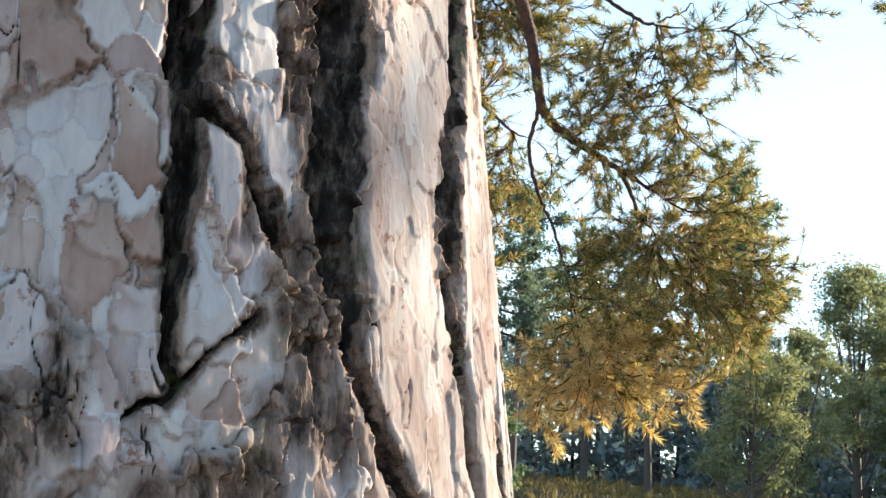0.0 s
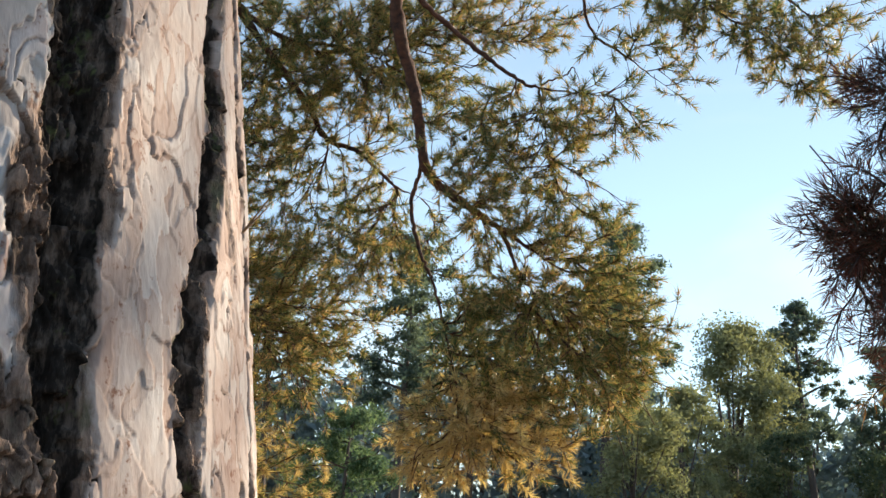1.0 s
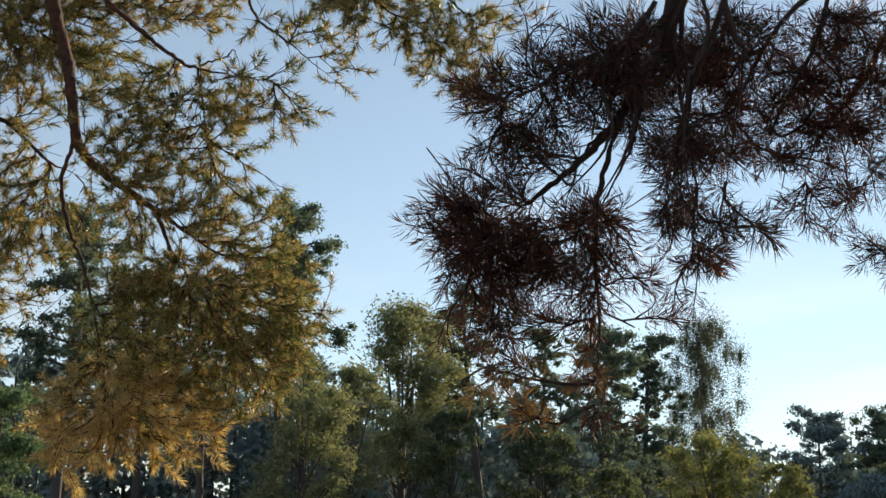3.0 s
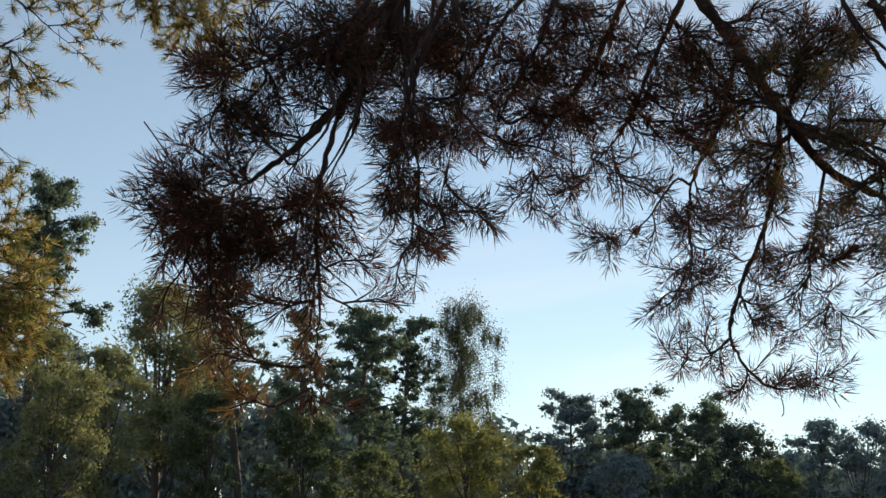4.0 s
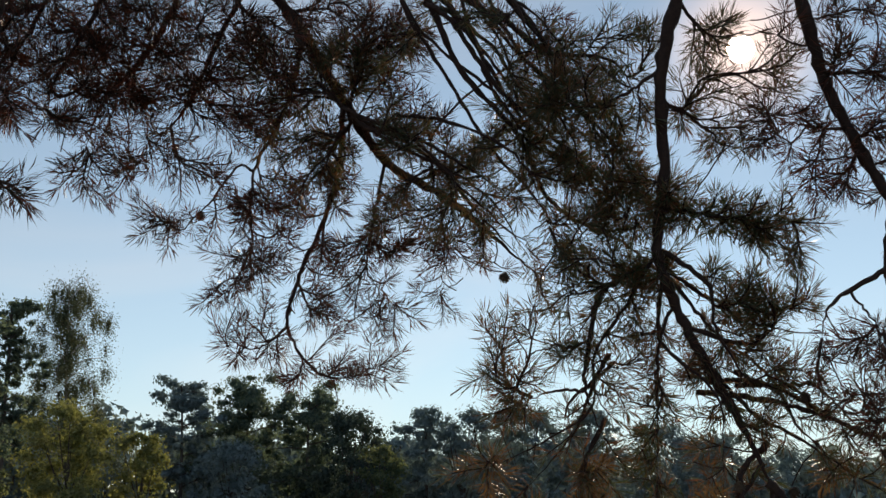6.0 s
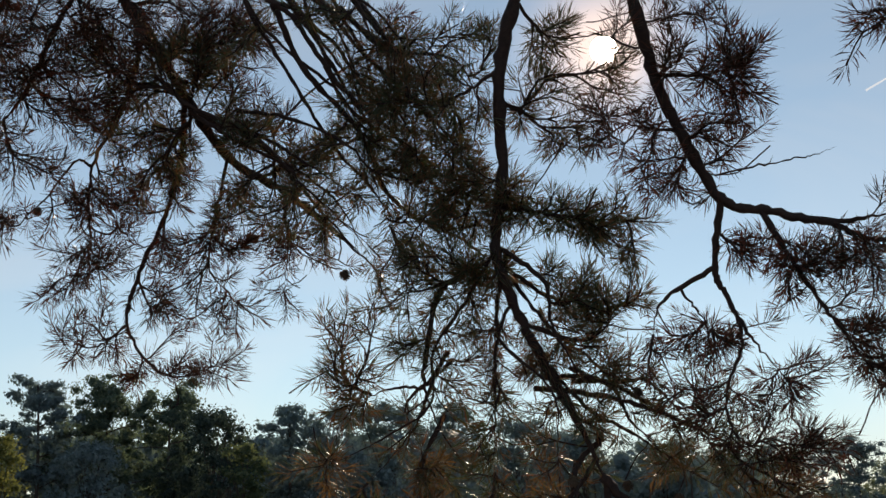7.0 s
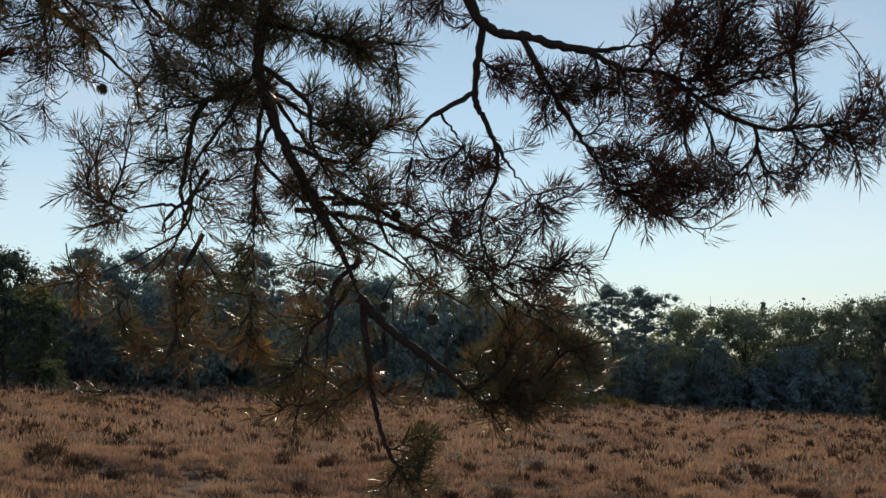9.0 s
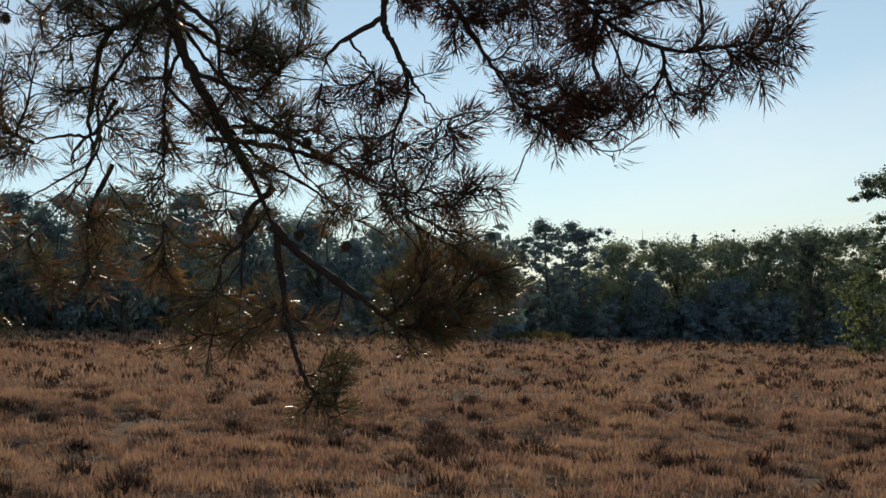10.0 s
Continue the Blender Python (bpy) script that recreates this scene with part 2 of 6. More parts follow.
gf = np.stack([gi * spokes + gj, (gi + 1) * spokes + gj, (gi + 1) * spokes + gk, gi * spokes + gk], -1).reshape(-1, 4)
tagged(piece("ground", gv, gf, ground_material(), smooth=True), "gently sloping heath soil under brown heather", "ground", kind="structure")


# ---- heather: many upright sprigs in uneven cushions ----
def sprig_template(k, tall, wide, lean):
    v, f = [], []
    for i in range(k):
        a, b = rng.uniform(0, 2 * np.pi, 2)
        o = np.array((math.cos(a), math.sin(a), 0)) * rng.uniform(0, 0.10)
        t = o + np.array((math.cos(b) * lean, math.sin(b) * lean, tall)) * rng.uniform(0.6, 1.1)
        s = np.array((-math.sin(b), math.cos(b), 0)) * wide
        j = len(v)
        v += [o - s, o + s, t]
        f += [(j, j + 1, j + 2)]
    return np.array(v), np.array(f)


def quads_to_tris(v, f):
    a, b = f[:, [0, 1, 2]], f[:, [0, 2, 3]]
    b = b[(b[:, 1] != b[:, 2])]
    return v, np.vstack([a, b])


HEATHER = leaf_material("heather", [(0.28, (0.24, 0.160, 0.135)), (0.42, (0.37, 0.247, 0.197)), (0.58, (0.48, 0.340, 0.247)), (0.75, (0.58, 0.430, 0.283))], 0.35, 0.3, 0.9, 0.32, (1, 0.86, 0.68), 0.05)
HEATHER_OLD = leaf_material("heather_old", [(0.3, (0.05, 0.036, 0.032)), (0.7, (0.14, 0.098, 0.08))], 0.6, 0.25, 0.9, 0.5, (1, 0.85, 0.65), 0.05)
GRASS = leaf_material("grass", [(0.3, (0.12, 0.11, 0.05)), (0.7, (0.26, 0.21, 0.10))], 0.4, 0.45, 0.6, 0.4, (1, 0.9, 0.5))


def wedge(a0, a1, d0, d1, n):
    a = np.radians(rng.uniform(a0, a1, n))
    d = np.sqrt(rng.uniform(d0 ** 2, d1 ** 2, n))
    return 0.3 + d * np.sin(a), -0.1 + d * np.cos(a)


WAVES = [(rng.uniform(1.5, 15.0), *rng.uniform(0, 2 * np.pi, 2)) for _ in range(26)]


def lumps(x, y):
    """Uneven growth of the heather, from 0 in the hollows to 1 on the tussocks."""
    h = sum(np.sin(k * (x * math.cos(a) + y * math.sin(a)) + b + 0.8 * np.sin(x * 0.7 + b)) / (0.9 + k * 0.20) for k, a, b in WAVES)
    return np.clip(0.5 + 0.24 * h, 0, 1)


def carpet(name, a0, a1, d0, d1, n, tall, wide, mat, label, k=5, rise=0.16):
    """Upright sprigs side by side, low in the hollows and high on the tussocks."""
    x, y = wedge(a0, a1, d0, d1, n)
    h = lumps(x, y)
    keep = (rng.uniform(0, 1, n) < 0.5 + 1.2 * h) & (np.hypot(x + 0.18, y - 0.56) > 0.45) & (np.hypot(x - 0.35, y + 0.15) > 0.3)
    x, y, h = x[keep], y[keep], h[keep]
    temps = [sprig_template(k, tall, wide, tall * 0.5) for _ in range(9)]
    up = np.stack([rng.normal(0, 0.10, len(x)), rng.normal(0, 0.10, len(x)), np.ones(len(x))], 1)
    p = np.stack([x, y, ground_height(x, y) - 0.03 + rise * h * h], 1)
    s = (0.5 + 0.75 * h) * rng.uniform(0.7, 1.3, len(x))
    return tagged(piece(name, *scatter(temps, p, turns(len(x), up), s), mat), label, name.replace("_", " "), kind="stuff")


def tussocks(name, a0, a1, d0, d1, count, each, size, tall, wide, mat, label, k=4, rise=0.02):
    """Separate domed tufts, sprigs fanning out from each."""
    cx, cy = wedge(a0, a1, d0, d1, count)
    r0 = size * rng.uniform(0.45, 1.4, count)
    a = rng.uniform(0, 2 * np.pi, (count, each))
    r = np.sqrt(rng.uniform(0, 1, (count, each)))
    x = (cx[:, None] + np.cos(a) * r * r0[:, None]).ravel()
    y = (cy[:, None] + np.sin(a) * r * r0[:, None]).ravel()
    dome = (r0[:, None] * 0.55 * (1 - r * r)).ravel()
    temps = [sprig_template(k, tall, wide, tall * 0.4) for _ in range(8)]
    out = np.stack([np.cos(a) * r, np.sin(a) * r, 1.1 + 0 * r], -1).reshape(-1, 3)
    p = np.stack([x, y, ground_height(x, y) + rise + dome], 1)
    v, f = scatter(temps, p, turns(len(x), out), rng.uniform(0.6, 1.3, len(x)))
    return tagged(piece(name, v, f, mat), label, name.replace("_", " "), kind="stuff")


carpet("heather", 40, 86, 7, 24, 76000, 0.082, 0.0062, HEATHER, "brown faded heather growing densely over the near heath", 4, 0.20)
carpet("heather", 36, 88, 24, 60, 50000, 0.118, 0.0145, HEATHER, "brown faded heather stretching across the open heath", 4, 0.26)
carpet("heather", 32, 90, 60, 130, 34000, 0.20, 0.028, HEATHER, "far brown heather running up to the wood's edge", 3, 0.30)
tussocks("old_heather", 42, 84, 8, 26, 190, 34, 0.17, 0.13, 0.009, HEATHER_OLD, "dark old heather bushes scattered among the faded heather", rise=0.09)
tussocks("old_heather", 38, 88, 26, 70, 650, 15, 0.28, 0.15, 0.021, HEATHER_OLD, "dark old heather bushes dotted over the open heath", rise=0.12)
tussocks("old_heather", 36, 90, 70, 125, 500, 7, 0.45, 0.20, 0.04, HEATHER_OLD, "far dark heather bushes low on the heath", rise=0.15)
tussocks("grass", 60.5, 66.5, 108, 120, 260, 8, 0.9, 0.5, 0.05, GRASS, "pale green grass along the far wood's edge", 3)
tussocks("grass", -12, 30, 28, 62, 2000, 5, 0.5, 0.24, 0.022, GRASS, "sunlit yellow grass under the trees at the heath's edge", 3)
carpet("heather", -180, 180, 0.9, 7.2, 11000, 0.12, 0.008, HEATHER, "brown faded heather growing round the old pine", 4, 0.16)
carpet("heather", 87, 400, 7, 30, 12000, 0.15, 0.02, HEATHER, "brown faded heather on the heath behind the old pine", 4, 0.2)

# ---- trees round the heath ----
LEAF = np.array([(-0.48, -0.1, 0), (0.5, -0.18, 0.06), (0.08, 0.42, -0.04)])


def leaves(centres, radii, counts, size, droop=0.0, face=0.0):
    """Leaf sprays scattered through clumps, thinning out at their rims. face: how far they turn outward."""
    pts, outs = [], []
    for c, r, n in zip(centres, radii, np.asarray(counts) * 2):
        w = rng.standard_normal((int(n), 3))
        w *= np.clip(np.abs(rng.normal(0, 0.58, (int(n), 1))), 0, 1.2) / np.linalg.norm(w, axis=1, keepdims=True)
        pts.append(np.asarray(c) + w * np.asarray(r))
        outs.append(w / (np.linalg.norm(w, axis=1, keepdims=True) + 1e-6))
    p = np.vstack(pts)
    ways = rng.standard_normal((len(p), 3)) + (0, 0, 0.6) + np.vstack(outs) * face
    m = turns(len(p), ways)
    if droop:
        p[:, 2] -= droop * rng.uniform(0, 1, len(p)) ** 2
    return scatter([(LEAF, np.array([(0, 1, 2)]))], p, m, 0.86 * size * rng.uniform(0.6, 1.5, len(p)))


def stand(name, label, category, az, d, group="trees round the heath"):
    x, y = plan(az, d)
    z = float(ground_height(x, y))
    ob = thing(name, label, category, (x, y, z - 0.05), group)
    return ob, z


def tree_height(az, d, top, z):
    """Height that brings a tree's top to an elevation (degrees) seen from eye level."""
    return 1.6 + d * math.tan(radians(top)) - z


def trunk_line(h, lean_x, lean_y, wob=0.02):
    s = np.linspace(0, 1, 9)
    k = rng.uniform(0, 6.28, 2)
    return np.stack([lean_x * h * s + wob * h * np.sin(3 * s + k[0]) * s, lean_y * h * s + wob * h * np.sin(3.4 * s + k[1]) * s, h * s], 1)


def share(rs, d, half, top, leafy):
    """Leaves for each clump, by its size."""
    q = np.array([r[0] ** 2 for r in rs])
    return np.maximum(12, 430 * leafy * half * (top + 1.5) * (2.1 if d > 75 else 1.1) * q / q.sum())


def pine(az, d, top, half, lean=0.0, clear=0.45, leafy=1.0, label="tall dark Scots pine with a layered crown on a bare trunk", mat=None):
    """A pine: bare trunk, crooked limbs, flat pads of needles. half: half the crown's width, degrees."""
    ob, z = stand("pine_tree", label, "tree", az, d)
    h, w = tree_height(az, d, top, z), d * math.tan(radians(half)) * (1.35 if d > 75 else 1)
    a = radians(az)
    line = trunk_line(h * 0.96, -lean * math.cos(a), lean * math.sin(a))
    r = h * 0.017
    piece("trunk", *tube(smooth_line(line, 2), np.linspace(r, r * 0.25, 17), 9, 0.05), BARK_FAR, ob, smooth=True)
    limbs, cs, rs = [], [], []
    levels = 17
    for i in range(levels):
        s = clear + (1 - clear) * (i + rng.uniform(0, 0.8)) / levels
        base = np.array([np.interp(s, np.linspace(0, 1, 9), line[:, k]) for k in range(3)])
        reach = w * (0.45 + 0.75 * math.sin(math.pi * min(1, (s - clear) / (1 - clear) * 0.75 + 0.22))) * rng.uniform(0.6, 1.1)
        b = i * 2.4 + rng.uniform(-0.5, 0.5)
        tip = base + np.array((math.cos(b) * reach, math.sin(b) * reach, h * rng.uniform(-0.02, 0.07)))
        mid = (base + tip) / 2 + np.array((0, 0, h * 0.015))
        limbs.append(tube(smooth_line([base, mid, tip], 3), np.linspace(r * 0.35, r * 0.08, 7), 5))
        for k in range(8):
            c = base + (tip - base) * rng.uniform(0.15, 1.1) + rng.normal(0, 0.17 * w, 3) * (1, 1, 0.9)
            q = w * rng.uniform(0.10, 0.30)
            cs.append(c), rs.append((q, q, q * rng.uniform(0.45, 0.9)))
    for k in range(5):
        q = w * rng.uniform(0.22, 0.36)
        cs.append(line[-1] + rng.normal(0, 0.28 * w, 3) * (1, 1, 0.3)), rs.append((q, q, q * 0.55))
    for v, f in limbs:
        piece("limb", v, f, BARK_FAR, ob, smooth=True)
    piece("crown", *leaves(cs, rs, share(rs, d, half, top, leafy * (1.6 if d > 100 else 1)), (0.0021 if d > 100 else 0.0028) * d, face=2.0 if d > 75 else 1.2), mat or LEAVES_PINE, ob, kind="stuff")
    return ob


def broadleaf(az, d, top, half, mat, label, low=0.15, leafy=1.0, name="oak_tree", lean=0.0):
    """A broad tree: forked trunk and limbs, a billowing crown of clumps with gaps."""
    ob, z = stand(name, label, "tree" if name != "bush" else "bush", az, d)
    h, w = tree_height(az, d, top, z), d * math.tan(radians(half)) * (1.9 if d > 75 else 1)
    r = h * 0.02
    a = radians(az)
    line = trunk_line(h * 0.6, -lean * math.cos(a), lean * math.sin(a), 0.03)
    piece("trunk", *tube(smooth_line(line, 2), np.linspace(r, r * 0.4, 17), 9, 0.06), BARK_FAR, ob, smooth=True)
    limbs, cs, rs = [], [], []
    n = 72 if d > 75 else 52
    for i in range(n):
        s = low + (1 - low) * ((i + rng.uniform(0, 1)) / n)
        wide = math.sqrt(max(0.05, 1 - ((s - 0.5) / 0.52) ** 2))
        b = rng.uniform(0, 6.283)
        q = w * rng.uniform(0.14, 0.40)
        reach = (w - q * 0.6) * wide * rng.uniform(0.25, 1.0)
        c = np.array((math.cos(b) * reach, math.sin(b) * reach, min(h * s, h - q * 0.6))) + line[-1] * (1, 1, 0) * s
        cs.append(c), rs.append((q, q, q * rng.uniform(0.55, 0.85)))
        if i % 3:
            continue
        root = line[int(np.clip(s * 8 * 0.8, 1, 8))]
        limbs.append(tube(smooth_line([root, (root + c) / 2 + (0, 0, -0.03 * h), c], 3), np.linspace(r * 0.4, r * 0.08, 7), 5))
    for v, f in limbs:
        piece("limb", v, f, BARK_FAR, ob, smooth=True)
    piece("crown", *leaves(cs, rs, share(rs, d, half, top, leafy * (1.6 if d > 100 else 1)), (0.0021 if d > 100 else 0.0028) * d, face=2.0 if d > 75 else 1.2), mat, ob, kind="stuff")
    return ob


def birch(az, d, top, half):
    ob, z = stand("birch_tree", "slender birch with thin drooping pale green foliage", "tree", az, d)
    h, w = tree_height(az, d, top, z), d * math.tan(radians(half))
    line = trunk_line(h, 0, 0, 0.008)
    piece("trunk", *tube(smooth_line(line, 2), np.linspace(h * 0.011, h * 0.002, 17), 8, 0.05), BARK_BIRCH, ob, smooth=True)
    limbs, cs, rs, ns = [], [], [], []
    for i in range(40):
        s = 0.30 + 0.68 * i / 39
        base = np.array([np.interp(s, np.linspace(0, 1, 9), line[:, k]) for k in range(3)])
        b = i * 2.4
        reach = w * np.interp(s, (0.3, 0.55, 0.9, 1.0), (1.5, 1.45, 1.15, 0.6)) * rng.uniform(0.35, 1.1)
        mid = base + np.array((math.cos(b) * reach * 0.6, math.sin(b) * reach * 0.6, h * 0.05))
        tip = base + np.array((math.cos(b) * reach, math.sin(b) * reach, -h * 0.03))
        limbs.append(tube(smooth_line([base, mid, tip], 3), np.linspace(0.035, 0.008, 7), 4))
        for k in range(4):
            q = w * rng.uniform(0.20, 0.38)
            c = base + (tip - base) * rng.uniform(0.05, 1.05) + (0, 0, h * 0.02)
            c[2] = min(c[2], h * 0.97)
            cs.append(c), rs.append((q, q, q * 1.5)), ns.append(210)
    for v, f in limbs:
        piece("limb", v, f, BARK_BIRCH, ob, smooth=True)
    piece("crown", *leaves(cs, rs, ns, 0.085, droop=0.5), LEAVES_BIRCH, ob, kind="stuff")


OAK = "dark green oak with a broad billowing crown"
AUTUMN = "oak turning yellow-green in autumn sun"
pine(2.9, 45, 13.4, 2.6)
pine(0.2, 17, 6.1, 2.3, clear=0.1, leafy=2.2, label="young green pine standing in the sun", mat=LEAVES_YOUNG_SUNLIT)
pine(-2.6, 52, 12.0, 2.4)
pine(-6.5, 48, 11.0, 2.6)
pine(8.6, 50, 10.5, 1.8, clear=0.5)
pine(11.6, 55, 14.2, 2.2, clear=0.42, leafy=1.3)
pine(6.0, 60, 11.0, 2.0)
broadleaf(12.6, 40, 8.2, 2.6, LEAVES_TURNING, AUTUMN, leafy=1.2)
broadleaf(16.9, 50, 10.4, 3.2, LEAVES_TURNING, AUTUMN, low=0.3, leafy=1.1)
broadleaf(14.6, 44, 7.6, 2.2, LEAVES_TURNING, AUTUMN)
pine(20.4, 55, 11.2, 1.6, lean=0.10, clear=0.5)
pine(22.6, 62, 9.4, 1.5, clear=0.4)
pine(25.3, 55, 9.5, 2.0, clear=0.35, leafy=1.3)
pine(27.0, 60, 9.2, 1.3, clear=0.4, leafy=1.2)
broadleaf(18.9, 46, 6.0, 1.8, LEAVES_OAK, AUTUMN)
broadleaf(22.8, 50, 5.2, 2.2, LEAVES_OAK, OAK)
birch(29.4, 65, 9.9, 1.95)
broadleaf(29.6, 44, 5.2, 2.6, LEAVES_YELLOW, "yellow-green bushy oak lit by the low sun", 0.05, 1.4, "bush")
broadleaf(32.6, 46, 4.0, 1.6, LEAVES_YELLOW, "yellow-green bush at the heath's edge", 0.05, 1.2, "bush")
broadleaf(26.0, 48, 3.8, 1.8, LEAVES_OAK, OAK, 0.05, 1.0, "bush")
pine(34.0, 82, 6.1, 1.1, clear=0.3, leafy=1.2, mat=LEAVES_HAZE)
pine(36.6, 84, 6.0, 1.5, clear=0.2, leafy=1.4)
pine(39.2, 84, 5.5, 1.4, clear=0.2, leafy=1.4)
broadleaf(41.0, 80, 4.9, 1.3, LEAVES_DARK, OAK)
broadleaf(42.2, 76, 3.4, 0.8, LEAVES_OAK, AUTUMN, 0.05)
broadleaf(36.0, 78, 3.6, 1.0, LEAVES_HAZE, OAK, 0.05)
pine(44.1, 88, 4.85, 1.0, clear=0.3, mat=LEAVES_HAZE)
broadleaf(45.6, 86, 4.9, 1.0, LEAVES_HAZE, OAK)
broadleaf(48.3, 90, 5.1, 1.5, LEAVES_HAZE, OAK)
pine(51.0, 92, 4.7, 1.3, clear=0.25, mat=LEAVES_HAZE)
broadleaf(53.6, 96, 4.3, 1.4, LEAVES_HAZE, OAK)
broadleaf(56.4, 102, 3.8, 1.5, LEAVES_HAZE, OAK)
broadleaf(59.4, 110, 3.2, 1.5, LEAVES_HAZE, OAK)
broadleaf(62.2, 118, 2.6, 1.4, LEAVES_HAZE, OAK)
pine(64.2, 126, 2.4, 0.9, clear=0.05, mat=LEAVES_HAZE)
pine(65.9, 126, 3.05, 0.9, clear=0.05, leafy=1.3, mat=LEAVES_HAZE)
pine(67.2, 128, 2.9, 0.9, clear=0.05, leafy=1.3, mat=LEAVES_HAZE)
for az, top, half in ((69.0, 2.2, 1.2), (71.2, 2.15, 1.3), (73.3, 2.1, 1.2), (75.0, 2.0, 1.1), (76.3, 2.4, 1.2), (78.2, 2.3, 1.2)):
    broadleaf(az, 134, top, half, LEAVES_TURNING_HAZE, AUTUMN, 0.05, 1.9)
broadleaf(69.9, 126, 0.9, 0.6, LEAVES_HAZE, OAK, 0.02, 1.2)
broadleaf(73.2, 128, 0.5, 0.8, LEAVES_HAZE, OAK, 0.02, 1.2)
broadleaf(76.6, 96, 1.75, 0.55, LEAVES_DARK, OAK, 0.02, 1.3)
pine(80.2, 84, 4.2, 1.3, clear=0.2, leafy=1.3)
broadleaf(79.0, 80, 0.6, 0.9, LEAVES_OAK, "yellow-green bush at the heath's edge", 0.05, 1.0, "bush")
broadleaf(83.0, 92, 3.2, 2.0, LEAVES_HAZE, OAK)


def spruce(az, d, top, half):
    """A narrow conifer: whorls of drooping limbs, shorter towards the tip."""
    ob, z = stand("spruce_tree", "dark pointed spruce rising over the far wood", "tree", az, d)
    h, w = tree_height(az, d, top, z), d * math.tan(radians(half))
    piece("trunk", *tube([(0, 0, 0), (0, 0, h * 0.5), (0, 0, h)], (h * 0.012, h * 0.008, h * 0.001), 7), BARK_FAR, ob, smooth=True)
    cs, rs = [], []
    for s in 1 - 0.75 * np.sort(rng.uniform(0, 1, 30)) ** 0.8:
        reach = w * (1.02 - s) * 2.6
        for b in rng.uniform(0, 6.283, 6):
            c = np.array((math.cos(b), math.sin(b), -0.3)) * reach * rng.uniform(0.3, 0.9)
            q = 0.10 + 0.30 * reach
            cs.append(c + (0, 0, h * s)), rs.append((q, q, q * 0.5))
    piece("crown", *leaves(cs, rs, [18] * len(cs), 0.0017 * d, face=1.0), LEAVES_HAZE, ob, kind="stuff")


for az, top, half in ((63.2, 2.55, 0.5), (69.88, 2.6, 0.45), (71.3, 2.3, 0.4), (72.0, 2.42, 0.4), (72.9, 2.34, 0.35), (73.6, 2.42, 0.4), (66.5, 2.6, 0.5)):
    spruce(az, 138, top, half)


# undergrowth and trunks that close the wood behind the front trees
def wood_mass(a0, a1, d0, d1, height, n, label, mat, leaf=0.0062, each=30):
    cs, rs, ns, stems = [], [], [], []
    for _ in range(n):
        az, d = rng.uniform(a0, a1), rng.uniform(d0, d1)
        x, y = plan(az, d)
        z = float(ground_height(x, y))
        h = height * rng.uniform(0.55, 1.0)
        for s in np.linspace(0.03, 0.92, 7):
            q = h * rng.uniform(0.14, 0.24)
            cs.append((x + rng.normal(0, h * 0.12), y + rng.normal(0, h * 0.12), z + h * s)), rs.append((q, q, q * 0.8)), ns.append(each)
        stems.append(tube([(x, y, z - 0.1), (x + rng.normal(0, 0.2), y, z + h * 0.9)], (0.12, 0.05), 5))
    ob = thing("far_wood", label, "wood", kind="stuff")
    piece("undergrowth", *leaves(cs, rs, ns, leaf * d1, face=2.0), mat, ob, kind="stuff")
    piece("stem_growth", *gather(stems), BARK_FAR, ob, kind="stuff")


wood_mass(-14, 26, 62, 84, 8.5, 180, "dim wood of young trees behind the pines", LEAVES_HAZE)
wood_mass(20, 48, 90, 112, 8.0, 150, "dark wood closing the far side of the heath", LEAVES_HAZE)
wood_mass(44, 64, 100, 135, 9.0, 120, "dark wood closing the far side of the heath", LEAVES_HAZE)
# added front row; its haze-blue leaves lift the wood's dark foot
wood_mass(66, 79, 126, 133, 4.6, 42, "undergrowth along the far wood's edge, tinted blue with painted haze", LEAVES_HAZE, 0.0036, 70)
wood_mass(60, 86, 137, 148, 7.4, 150, "dark wood closing the far side of the heath", LEAVES_HAZE, 0.0036, 60)

# ---- needle shoots ----
def shoot_template(n, length, needle, wide, bent=True):
    """A shoot: paired, slightly curved needles all round its last stretch, closing to a brush at the tip; z is its way."""
    pairs = n // 2
    z = (np.arange(pairs) + rng.uniform(0, 1, pairs)) / pairs
    a = np.arange(pairs) * 2.39996 + rng.normal(0, 0.35, pairs)
    lean = np.radians(np.interp(z, (0, 0.6, 1), (82, 56, 20)) + rng.normal(0, 11, pairs))
    z, a, lean = np.repeat(z, 2), np.repeat(a, 2) + np.tile((-0.13, 0.13), pairs), np.repeat(lean, 2) + rng.normal(0, 0.09, 2 * pairs)
    n = 2 * pairs
    d = np.stack([np.cos(a) * np.sin(lean), np.sin(a) * np.sin(lean), np.cos(lean)], 1)
    s = np.cross(d, rng.standard_normal((n, 3)))
    s /= np.linalg.norm(s, axis=1, keepdims=True)
    ln = (needle * rng.uniform(0.72, 1.12, n) * np.interp(z, (0, 0.8, 1), (1.0, 1.0, 0.8)))[:, None]
    o = np.stack([0 * z, 0 * z, (z - 0.8) * length], 1)
    curve = np.array((0, 0, 1.0)) * rng.uniform(0.0, 0.28, (n, 1)) + rng.normal(0, 0.09, (n, 3))
    mid, tip = o + d * ln * 0.55, o + (d + curve) * ln
    w = s * wide / 2
    if not bent:
        v = np.stack([o - w, o + w, tip], 1).reshape(-1, 3)
        return v, (np.array([(0, 1, 2)])[None] + 3 * np.arange(n)[:, None, None]).reshape(-1, 3)
    v = np.stack([o, mid - w, mid + w, tip], 1).reshape(-1, 3)
    return v, (np.array([(0, 2, 1), (1, 2, 3)])[None] + 4 * np.arange(n)[:, None, None]).reshape(-1, 3)


